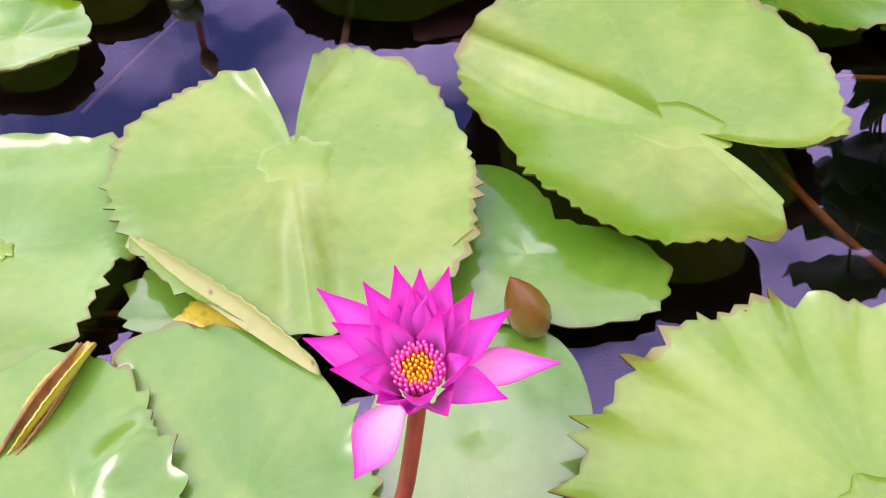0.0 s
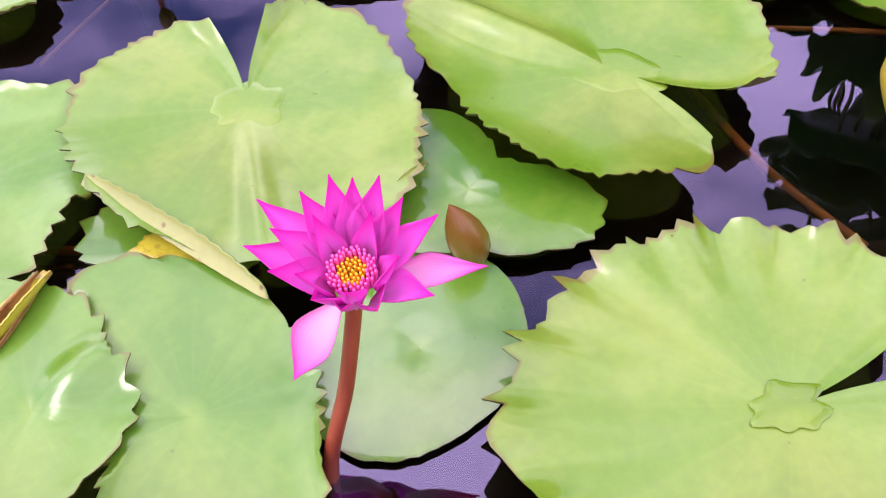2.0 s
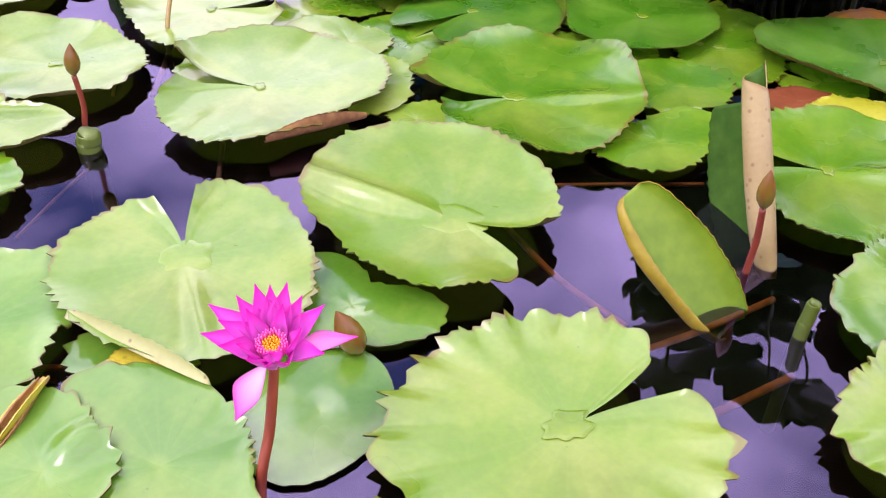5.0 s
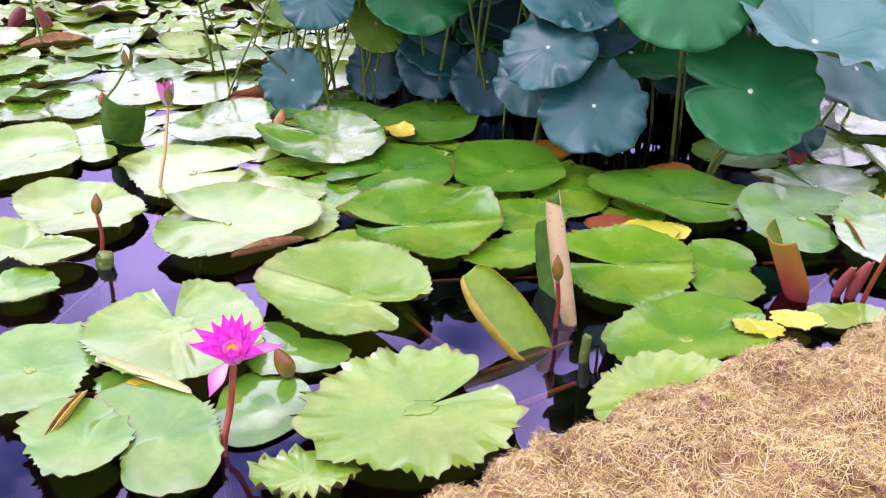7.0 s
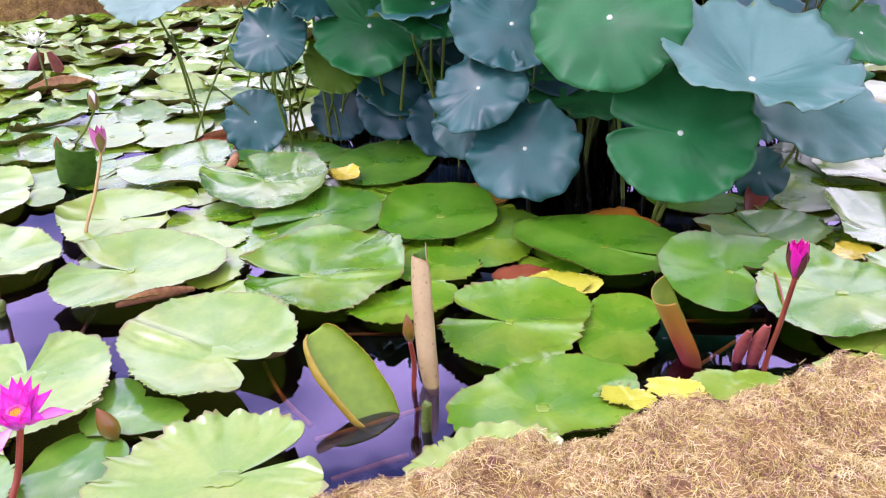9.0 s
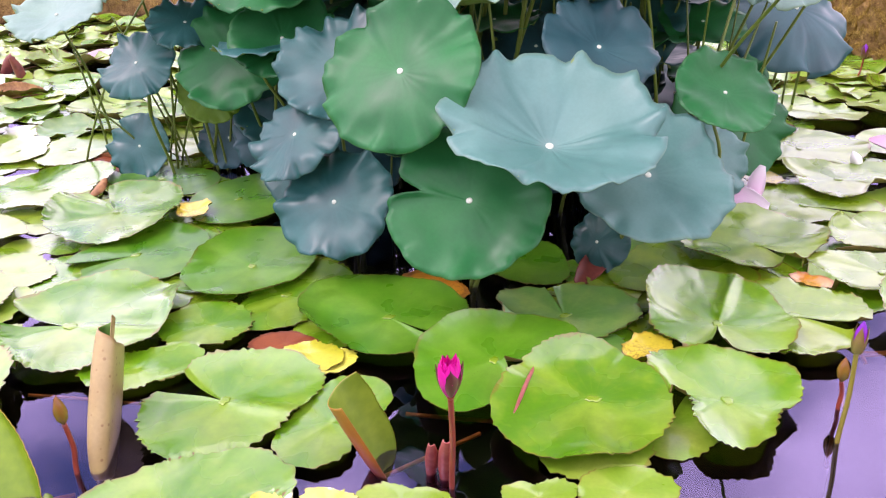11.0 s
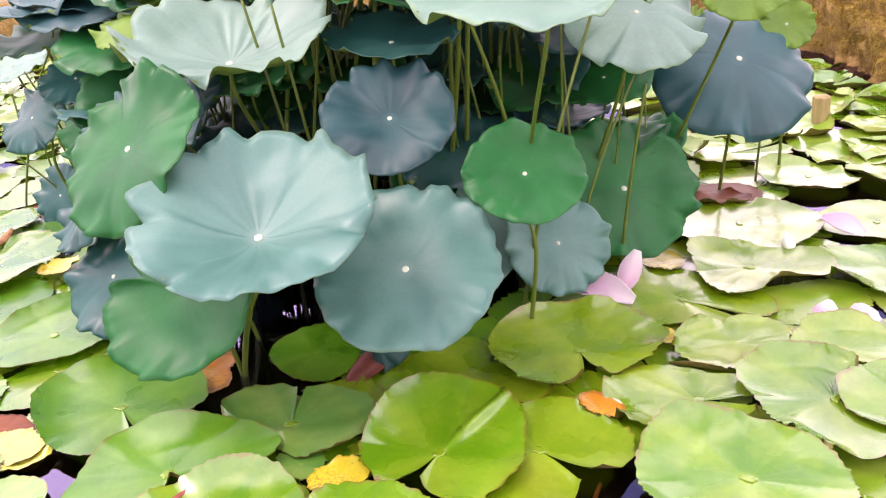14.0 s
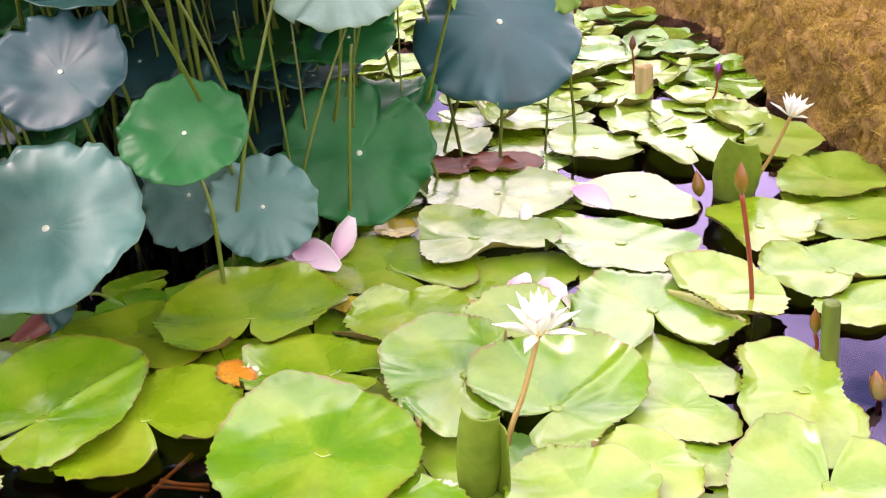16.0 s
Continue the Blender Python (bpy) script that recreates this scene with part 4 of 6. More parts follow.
def bank(name, points, height, step, label, blades, mat, seed, lump=0.035, hang=0.5, top_width=0.72, size_range=(0.010, 0.045), thickness=(0.0004, 0.0009), dense=lambda q: True):
    """A raised bank under a mat of dry moss: lumpy bed, and loose blades of straw lying and hanging on it."""
    ends = [Vector(points[i]) + (Vector(points[i]) - Vector(points[j])).normalized() * 0.8 for i, j in ((0, 1), (-1, -2))]
    line = glide([tuple(ends[0]), *points, tuple(ends[1])], step)
    tall = lambda q: height if name != "bank_near" else 0.24 + (height - 0.24) * min(1.0, max(0.0, (q.x - 0.22) / 0.18)) * (1 - 0.5 * min(1.0, max(0.0, (q.x - 2.4) / 0.6)))
    prof = [(-0.06, -0.42), (-0.07, -0.1), (-0.08, 0.05), (-0.07, 0.2), (-0.05, 0.32), (-0.01, 0.40), (0.05, 0.45), (0.14, 0.48), (0.26, 0.5), (0.4, 0.5), (0.6, 0.5), (top_width, 0.48), (top_width + 0.12, 0.40), (top_width + 0.18, 0.2), (top_width + 0.2, 0.0)]
    fine = max(1, round(0.07 / step)) if step < 0.07 else 2
    prof = [(a0 + (a1 - a0) * k / fine, z0 + (z1 - z0) * k / fine) for (a0, z0), (a1, z1) in zip(prof, prof[1:]) for k in range(fine)] + prof[-1:]
    verts, faces, grid = [], [], []
    for i, p in enumerate(line):
        d = (line[min(i + 1, len(line) - 1)] - line[max(i - 1, 0)]).normalized()
        side = Vector((d.y, -d.x, 0))
        for a, z in prof:
            q = p + side * a + Vector((0, 0, z * tall(p) / 0.5))
            s = lump * (noise.noise(q * 4) + 0.7 * noise.noise(q * 11) + 0.6 * noise.noise(q * 27) + 0.4 * noise.noise(q * 55))
            q += side * (-0.7 * s) + Vector((0, 0, s * (1.0 if z > 0.3 else 0.4)))
            verts.append(q)
    row = len(prof)
    for i in range(len(line) - 1):
        for j in range(row - 1):
            faces.append((i * row + j, i * row + j + 1, (i + 1) * row + j + 1, (i + 1) * row + j))
    body = tagged(new(name, mesh_of(name, verts, faces, [MOSS_BED])), label, "bank", kind="structure")
    rnd = random.Random(seed)
    sv, sf = [], []
    quads = [f for f in faces if verts[f[0]].z > 0.02]
    w_top = [f for f in quads if 2 * fine <= f[0] % row < 11 * fine]
    inner = [f for f in w_top if dense(verts[f[0]])]
    for _ in range(blades):
        f = rnd.choice(inner if rnd.random() < 0.94 else w_top)
        a, b = rnd.random(), rnd.random()
        p = (verts[f[0]] * (1 - a) + verts[f[1]] * a) * (1 - b) + (verts[f[3]] * (1 - a) + verts[f[2]] * a) * b
        n = (verts[f[1]] - verts[f[0]]).cross(verts[f[3]] - verts[f[0]]).normalized()
        if n.z < 0:
            n = -n
        w = rnd.uniform(0, 6.28)
        d = Vector((math.cos(w), math.sin(w), rnd.uniform(-0.3, 0.3)))
        d = ((d - n * d.dot(n)).normalized() + n * rnd.uniform(-0.15, 0.75) ** 2).normalized()
        if n.z < 0.75:
            d = (d + Vector((0, 0, -1)) * hang * rnd.random() * 2).normalized()
        size = rnd.uniform(*size_range)
        thick = rnd.uniform(*thickness)
        arch = rnd.uniform(0.001, 0.014)
        turn = rnd.uniform(-1.3, 1.3)
        sd = d.cross(n).normalized()
        base = len(sv)
        for k in range(3):
            t = k / 2
            q = p + (d * (t - 0.5) + sd * turn * t * t * 0.5) * size + n * (0.004 + arch * math.sin(math.pi * min(1, t * 0.9 + 0.05)))
            sv.append(q + sd * thick)
            sv.append(q - sd * thick + n * thick)
        for k in range(2):
            sf.append((base + 2 * k, base + 2 * k + 1, base + 2 * k + 3, base + 2 * k + 2))
    straw = part("dry_moss", mesh_of("dry_moss", sv, sf, [mat], smooth=False), body, "tangled straw-coloured dry moss")
    tagged(straw, kind="stuff")
    return body


bank("bank_near", NEAR, 0.48, 0.022, "raised pond edge matted with straw-coloured dry moss", 330000, STRAW, 5, lump=0.05, size_range=(0.010, 0.036), thickness=(0.00018, 0.00045), dense=lambda q: -0.3 < q.x < 3.1)
bank("bank_right", RIGHT, 0.44, 0.035, "raised pond edge with brown moss hanging to the water", 150000, STRAW_DARK, 6, lump=0.13, hang=1.2, size_range=(0.02, 0.08), thickness=(0.0004, 0.0010), dense=lambda q: q.y > 3.6)
bank("bank_far", FAR, 0.55, 0.10, "far pond edge covered with brown hanging moss", 9000, STRAW_DARK, 7, lump=0.085, hang=1.2, size_range=(0.04, 0.14), thickness=(0.001, 0.002))
bank("bank_left", LEFT, 0.5, 0.2, "raised mossy pond edge", 1500, STRAW_DARK, 8)
# ground outside the banks reaches the horizon, with the pond left open
ring_in = [(p.x, p.y) for p in glide(NEAR, 0.5)[:-1] + glide(RIGHT, 0.5)[:-1] + glide(FAR, 0.5)[:-1] + glide(LEFT, 0.5)[:-1]]
gv, gf = [], []
cx0, cy0 = 0.2, 3.0
for x, y in ring_in:
    d = Vector((x - cx0, y - cy0)).normalized()
    for far in (0.55, 2.5, 12.0, 400.0):
        gv.append((x + d.x * far, y + d.y * far, 0.05))
for i in range(len(ring_in)):
    i2 = (i + 1) % len(ring_in)
    for j in range(3):
        gf.append((i * 4 + j, i * 4 + j + 1, i2 * 4 + j + 1, i2 * 4 + j))
tagged(new("ground", mesh_of("ground", gv, gf, [DIRT])), "bare trodden soil round the pond", "ground", kind="structure")

# ---------------------------------------------------------------- lily pads near the path: kind, layer, place, size, outline, notch
pad_centre(pad("pale", 3, -0.255, 0.877, 0.257, (0.05, -0.11, -0.04, -0.06, -0.06, -0.01), (106, 13.3), lift=0.02, crease=(-72, 0.014, 0.022), notch_only=True), 0.05, 3, "pale", 1.1, 60)
pad_centre(pad("pale", 4, 0.257, 0.978, 0.280, (-0.13, 0.2, -0.07, -0.08, 0.02, -0.0), (-36, 16.9), lift=0.03, crease=(155, 0.024, 0.03), notch_only=True), 0.045, 4, "pale", 1.6, -20)
pad("wet", 1, 0.063, 0.756, 0.126, (0.04, -0.01, 0.05, -0.21, 0.22, -0.08), swell=0.0, lift=0.002, roll_wave=0.0, teeth=0.6)
pad("wet", 0, 0.024, 0.510, 0.137, (-0.05, 0.09, -0.11, 0.05, 0.05, -0.02), swell=0.0, lift=0.0, roll_wave=0.0, teeth=0.15)
pad("mid", 2, -0.203, 0.397, 0.173, (-0.01, 0.06, -0.13, -0.32, -0.01, 0.1), lift=0.025)
pad("mid", 3, -0.369, 0.384, 0.135, (-0.17, 0.09, -0.06, -0.18, 0.06, 0.06), lift=0.012, crease=(50, 0.018, 0.03))
pad("mid", 2, -0.597, 0.702, 0.190, (0.08, 0.12, -0.1, -0.1, -0.05, 0.1))
pad("wet", 0, -0.318, 0.642, 0.093, (0.13, 0.01, 0.24, -0.14, 0.03, -0.0))
pad("yellow", 1, -0.279, 0.601, 0.052, (-0.1, 0.12, 0.23, -0.15, 0.1, -0.04))
pad_centre(pad("pale", 3, 0.412, 0.446, 0.259, (-0.09, -0.03, 0.03, 0.02, -0.01, -0.02), (25, 12.1), crinkle=0.014, lift=0.006, teeth=1.45, notch_only=True), 0.030, 5, "olive", 1.4, 20)
pad("pale", 2, 0.142, 0.234, 0.101, (0.03, 0.02, 0.21, 0.03, -0.03, -0.01), crinkle=0.02, teeth=1.2)
pad("pale", 3, 1.010, 0.445, 0.178, (0.03, -0.03, 0.05, 0.10, -0.03, -0.03), crinkle=0.008, teeth=0.9)
pad_centre(pad("green", 3, 0.435, 1.495, 0.307, (0.14, 0.14, -0.04, 0.01, -0.0, 0.0), (187, 16.9), lift=0.035, notch_only=True), 0.02, 6, "olive", 1.4, 0)
pad("pale", 3, -0.202, 1.569, 0.299, (0.07, 0.05, -0.03, 0.01, 0.05, 0.01), (172, 13.5))
pad("pale", 1, 0.081, 1.604, 0.129, (0.05, 0.05, -0.27, -0.01, 0.02, 0.02))
pad("pale", 0, 0.189, 1.447, 0.076, (0.14, 0.12, 0.02, 0.01, -0.01, 0.02))
pad("green", 1, 0.888, 1.586, 0.151, (-0.17, 0.03, 0.03, -0.0, 0.0, -0.01))
pad("green", 1, 0.762, 1.306, 0.145, (0.04, 0.02, 0.16, 0.22, -0.06, 0.08))
pad("green", 2, 1.100, 1.162, 0.257, (0.03, -0.0, -0.05, 0.07, -0.0, 0.07), (166, 19.2))
pad("green", 2, 1.161, 0.711, 0.216, (0.04, 0.18, 0.16, 0.17, -0.05, -0.04), lift=0.03)
pad("green", 1, 1.423, 1.109, 0.157, (-0.04, 0.09, -0.35, 0.18, -0.07, 0.0))
pad("deep", 2, 1.462, 1.682, 0.285, (-0.08, 0.08, 0.05, -0.08, -0.0, 0.01), (-37, 3.4))
pad("deep", 2, 0.870, 2.007, 0.270, (-0.04, 0.11, -0.14, 0.02, -0.0, -0.03))
pad("deep", 1, 0.370, 2.074, 0.265, (0.09, 0.08, -0.04, 0.06, -0.02, -0.09), (-137, 10.4))
pad("green", 3, 0.094, 2.446, 0.319, (0.0, -0.01, -0.08, -0.05, -0.02, -0.02), (134, 11.0), lift=0.03, crease=(170, 0.03, 0.05))
pad("deep", 1, 0.557, 2.686, 0.277, (0.13, 0.09, -0.13, 0.05, -0.06, 0.02))
pad("deep", 0, 0.073, 2.929, 0.229, (0.07, 0.04, 0.28, -0.17, -0.05, 0.01))
pad("pale", 2, -0.411, 2.083, 0.283, (-0.07, 0.08, -0.01, -0.06, 0.03, 0.04), (2, 16.4))
pad("pale", 2, -0.763, 1.725, 0.242, (-0.01, 0.1, -0.02, -0.18, 0.04, 0.05))
pad("pale", 2, -1.130, 2.351, 0.272, (-0.11, -0.01, -0.2, -0.01, 0.07, -0.09))
pad("pale", 1, -0.918, 2.502, 0.172, (-0.08, 0.25, -0.35, -0.23, -0.28, 0.09))
pad("green", 2, -0.402, 2.714, 0.258, (0.21, -0.04, -0.15, 0.13, -0.1, -0.13))
pad("pale", 1, -0.610, 3.303, 0.241, (0.07, 0.11, -0.18, -0.02, -0.06, -0.02))
pad("pale", 1, -0.903, 3.265, 0.187, (0.07, 0.03, -0.22, -0.14, 0.07, -0.07))
pad("green", 2, -1.362, 2.973, 0.242, (0.07, 0.12, -0.04, -0.21, 0.15, -0.07))
pad("green", 2, -1.183, 3.072, 0.198, (0.12, 0.1, -0.33, -0.3, -0.03, -0.0))
pad("olive", 3, -0.855, 1.410, 0.178, (-0.07, 0.03, 0.25, -0.29, 0.11, -0.1))
pad("green", 2, -0.782, 1.157, 0.118, (0.08, 0.05, -0.03, -0.09, 0.01, -0.03))
pad("pale", 0, 0.007, 1.894, 0.151, (-0.26, 0.01, 0.03, -0.16, 0.04, 0.09))
pad("green", 0, 1.058, 1.830, 0.216, (0.14, 0.11, -0.25, 0.08, 0.01, 0.03))
pad("pale", 1, 2.133, 1.058, 0.132, (-0.06, 0.16, 0.08, 0.07, 0.01, 0.0))
pad("pale", 1, 1.681, 0.816, 0.092, (-0.03, -0.04, 0.35, 0.05, 0.03, -0.0))
pad("pale", 1, 2.20, 0.925, 0.105, (0.05, 0.0, 0.15, 0.05, 0.0, 0.0))
pad("pale", 1, 1.996, 0.881, 0.073, (0.07, -0.05, 0.24, 0.08, -0.09, 0.07))
pad("lemon", 2, 1.391, 0.741, 0.060, (-0.11, 0.06, 0.14, -0.13, 0.02, 0.07))
pad("lemon", 2, 1.510, 0.778, 0.064, (0.07, 0.03, 0.15, -0.08, 0.0, 0.02))
pad("lemon", 1, 1.314, 1.411, 0.090, (0.04, 0.14, 0.14, -0.13, 0.0, 0.09))
pad("brown", 1, 1.162, 1.499, 0.088, (0.06, -0.02, 0.29, -0.03, 0.0, -0.1))
pad("yellow", 4, 0.438, 2.472, 0.082, (0.02, 0.02, -0.21, -0.05, -0.0, 0.03))
pad("orange", 0, 1.043, 2.298, 0.143, (-0.06, -0.06, 0.12, -0.01, -0.02, 0.04))
pad("glau", 2, 2.032, 1.750, 0.202, (0.06, 0.26, 0.2, -0.03, -0.03, 0.0), (110, 4.7))
pad("glau", 1, 2.150, 1.604, 0.072, (-0.05, 0.06, 0.06, -0.13, -0.02, 0.04))
pad("green", 3, 2.507, 1.733, 0.245, (0.01, 0.28, -0.06, -0.07, 0.03, -0.08), (-97, 8.3), lift=0.02, crease=(73, 0.022, 0.02), curl=((95, 190, 0.55, 0.055),))
pad("olive", 2, 2.754, 1.831, 0.220, (0.27, -0.01, -0.21, 0.05, 0.05, 0.0), (-30, 9.7))
pad("deep", 3, 1.831, 1.444, 0.218, (-0.21, 0.16, -0.12, 0.35, 0.02, 0.17), lift=0.015, curl=((80, 180, 0.5, 0.045),))
pad("green", 4, 2.123, 1.261, 0.255, (-0.11, -0.07, -0.07, 0.05, 0.01, -0.04), lift=0.02, curl=((70, 150, 0.4, 0.04),))
pad("green", 3, 2.482, 1.308, 0.205, (0.03, 0.22, -0.18, -0.07, 0.05, 0.14))
pad("olive", 3, 2.734, 2.355, 0.273, (-0.1, 0.13, -0.03, 0.09, 0.0, 0.06), (-63, 9.6), lift=0.03)
pad("olive", 1, 2.434, 2.182, 0.197, (-0.16, -0.17, 0.24, -0.09, 0.19, -0.2))
pad("olive", 0, 2.185, 2.010, 0.109, (0.05, 0.01, -0.19, -0.12, 0.03, -0.04))
pad("deep", 0, 1.870, 2.173, 0.177, (0.03, 0.08, -0.06, -0.08, -0.05, -0.04))
pad("olive", 2, 3.121, 2.178, 0.199, (-0.2, 0.09, 0.26, 0.18, 0.07, 0.04), (9, 16.7))
pad("olive", 2, 3.188, 2.539, 0.166, (-0.01, -0.06, 0.01, 0.18, -0.04, 0.01))
pad("green", 3, 3.481, 2.270, 0.209, (-0.35, -0.12, -0.2, -0.18, -0.11, 0.05), (32, 18.0), lift=0.03)
pad("green", 4, 3.283, 1.839, 0.253, (-0.06, -0.01, 0.04, -0.03, 0.0, 0.0), lift=0.02, curl=((95, 200, 0.5, 0.055),))
pad("green", 3, 3.521, 1.773, 0.147, (-0.07, -0.21, 0.25, -0.09, -0.02, 0.01))
pad("green", 3, 3.753, 2.200, 0.224, (-0.06, 0.31, -0.09, -0.11, -0.08, 0.12), (-114, 14.9), lift=0.02, crease=(60, 0.02, 0.02), curl=((20, 130, 0.5, 0.05),))
pad("green", 2, 3.884, 2.782, 0.257, (-0.03, -0.03, 0.03, -0.05, 0.11, -0.04), (-71, 10.5))
pad("pale", 3, 4.071, 2.927, 0.179, (0.04, 0.26, -0.03, -0.24, 0.04, 0.0))
pad("pale", 1, 4.033, 2.326, 0.152, (-0.1, 0.01, 0.02, -0.19, 0.08, -0.07))
pad("pale", 2, 4.009, 2.075, 0.128, (0.02, -0.07, -0.01, -0.13, -0.04, 0.01))
pad("pale", 3, 3.890, 1.922, 0.167, (0.06, -0.12, -0.01, 0.06, -0.04, -0.0))
pad("pale", 0, 4.019, 2.511, 0.116, (0.05, 0.35, 0.3, -0.27, -0.03, -0.11))
pad("pale", 2, 4.317, 2.485, 0.194, (-0.15, -0.2, -0.31, -0.15, -0.0, 0.05))
pad("pale", 3, 4.387, 2.111, 0.193, (-0.21, 0.07, -0.05, 0.14, 0.09, 0.05), (89, 13.2))
pad("pale", 0, 4.134, 2.141, 0.086, (-0.0, 0.07, -0.01, 0.02, -0.01, -0.0))
pad("pale", 2, 4.355, 4.049, 0.237, (0.0, 0.06, -0.15, 0.07, 0.02, -0.05))
pad("pale", 1, 4.438, 3.682, 0.201, (0.07, 0.04, 0.02, 0.15, -0.02, 0.02))
pad("olive", 2, 4.132, 3.495, 0.210, (0.03, 0.12, -0.07, -0.01, -0.03, 0.04))
pad("pale", 2, 4.370, 3.204, 0.193, (-0.12, 0.1, 0.01, 0.3, -0.06, 0.09))
pad("pale", 1, 4.453, 2.999, 0.142, (0.22, 0.15, -0.01, 0.29, -0.12, 0.04))
pad("pale", 1, 3.638, 3.688, 0.231, (0.03, 0.02, 0.06, -0.1, -0.01, -0.13))
pad("olive", 3, 3.190, 3.099, 0.233, (0.04, 0.05, 0.1, 0.06, 0.07, 0.17))
pad("olive", 2, 3.115, 3.553, 0.311, (-0.02, 0.0, 0.08, -0.0, 0.01, 0.05))
pad("green", 2, 3.695, 3.218, 0.244, (-0.06, -0.1, 0.19, -0.01, 0.01, -0.01))
pad("olive", 1, 2.986, 2.816, 0.248, (0.02, 0.09, 0.14, 0.0, 0.12, -0.0), (-25, 4.7))
pad("pale", 2, 3.503, 2.583, 0.154, (0.02, 0.14, 0.01, 0.06, 0.01, 0.01))
pad("yellow", 2, 2.864, 3.103, 0.086, (0.09, 0.02, 0.02, -0.02, 0.0, -0.01))
pad("yellow", 1, 2.978, 2.544, 0.055, (-0.13, -0.04, 0.08, -0.09, 0.03, 0.04))
pad("yellow", 1, 3.316, 2.657, 0.041, (0.05, -0.03, 0.02, 0.02, -0.01, 0.0))
pad("orange", 2, 2.851, 2.077, 0.060, (0.23, 0.13, 0.15, -0.19, 0.14, -0.03))
pad("yellow", 2, 2.286, 1.579, 0.076, (-0.02, 0.03, -0.0, 0.14, 0.04, -0.05))
pad("lemon", 1, 1.256, 1.451, 0.085, (0.22, -0.13, 0.19, -0.13, -0.04, -0.11))
pad("orange", 0, 1.577, 1.979, 0.103, (-0.03, 0.11, 0.1, -0.35, -0.26, -0.08))
pad("pale", 2, 3.366, 4.193, 0.220, (-0.06, 0.06, 0.04, -0.13, 0.02, 0.02))
pad("pale", 2, 3.764, 4.308, 0.264, (-0.0, 0.08, -0.16, -0.06, -0.06, 0.0), (-68, 4.9))
pad("pale", 2, 4.083, 4.535, 0.255, (0.03, 0.14, -0.16, -0.3, 0.04, 0.07))
pad("pale", 1, 3.513, 4.777, 0.255, (0.03, 0.08, 0.06, 0.11, -0.01, 0.02))
pad("olive", 2, 3.661, 5.093, 0.170, (0.05, -0.02, -0.01, -0.03, -0.01, -0.01))
pad("brown", 3, 2.78, 3.74, 0.13, (0.05, 0.07, 0.25, 0.0, -0.1, 0.05), lift=0.02)
pad("brown", 3, 3.02, 3.80, 0.10, (-0.05, 0.1, 0.2, 0.1, 0.1, 0.0), lift=0.02)
pad("brown", 0, 2.949, 3.942, 0.176, (0.09, 0.07, 0.35, -0.0, -0.1, -0.01))
pad("brown", 0, -0.235, 3.167, 0.176, (-0.01, 0.1, 0.04, -0.17, -0.03, -0.07))
press_down()

# ---------------------------------------------------------------- lotus clump
lotus("green", (1.72, 1.78, 0.408), 0.268, 46, -92, cut=2.6, foot=(1.693, 1.991), bowl=0.06, wave=0.035, waves=12, lobe=0.06)
lotus("blue", (1.20, 2.03, 0.287), 0.215, 48, -95, bowl=0.05, wave=0.05, waves=12, droop=0.12, lobe=0.08)
lotus("blue", (1.03, 2.17, 0.49), 0.20, 42, -120, bowl=0.05, wave=0.06, waves=13, droop=0.1)
lotus("blue", (1.00, 2.30, 0.33), 0.17, 50, -110, bowl=0.04, wave=0.05, droop=0.1)
lotus("blue", (1.17, 2.36, 0.695), 0.25, 36, -95, bowl=0.10, wave=0.06, waves=14)
lotus("green", (1.485, 1.93, 0.782), 0.275, 50, -108, bowl=0.06, wave=0.045, waves=13, droop=0.05)
lotus("green", (0.553, 2.85, 0.62), 0.26, 46, -90, bowl=0.06, wave=0.05, waves=13)
lotus("blue", (0.087, 2.85, 0.59), 0.18, 45, -100, bowl=0.05, wave=0.07, droop=0.15)
lotus("blue", (0.30, 2.95, 0.75), 0.17, 30, -60, bowl=0.05, wave=0.07, droop=0.1)
lotus("pale", (-0.62, 3.43, 0.70), 0.25, 24, -100, bowl=0.10, wave=0.07, waves=14)
lotus("pale", (0.05, 3.05, 0.92), 0.22, 20, -90, bowl=0.10, wave=0.07, waves=14)
lotus("grey", (1.965, 1.84, 0.573), 0.335, 24, -68, foot=(1.708, 1.986), thick=0.009, bowl=0.36, wave=0.075, waves=13, lobe=0.06)
lotus("grey", (2.287, 2.08, 0.401), 0.285, 33, -72, bowl=0.10, wave=0.035, waves=14, lobe=0.06, foot=(2.162, 2.159))
lotus("green", (2.56, 2.41, 0.60), 0.19, 37, -62, bowl=0.08, wave=0.03, waves=13, foot=(2.53, 2.50))
lotus("green", (2.711, 3.168, 0.293), 0.285, 50, -60, cut=2.2, bowl=0.05, wave=0.05, waves=14, lobe=0.07)
lotus("slate", (2.11, 2.43, 0.756), 0.215, 38, -65, bowl=0.10, wave=0.045, waves=13)
lotus("pale", (1.48, 2.50, 0.915), 0.36, 12, -70, bowl=0.34, wave=0.08, waves=14, thick=0.009, foot=(1.52, 2.9))
lotus("slate", (3.06, 3.78, 0.665), 0.34, 40, -60, bowl=0.02, wave=0.05, waves=11, droop=0.32, foot=(2.992, 3.934))
lotus("pale", (2.26, 2.72, 1.22), 0.33, 16, -70, foot=(2.42, 3.05), bowl=0.20, wave=0.06, waves=15)
lotus("pale", (2.72, 2.15, 1.17), 0.34, 12, -70, foot=(2.35, 2.95), bowl=0.16, wave=0.06, waves=15)
lotus("pale", (2.78, 3.02, 0.98), 0.24, 30, -60, foot=(2.45, 3.3), bowl=0.06, wave=0.09, waves=12, droop=0.25)
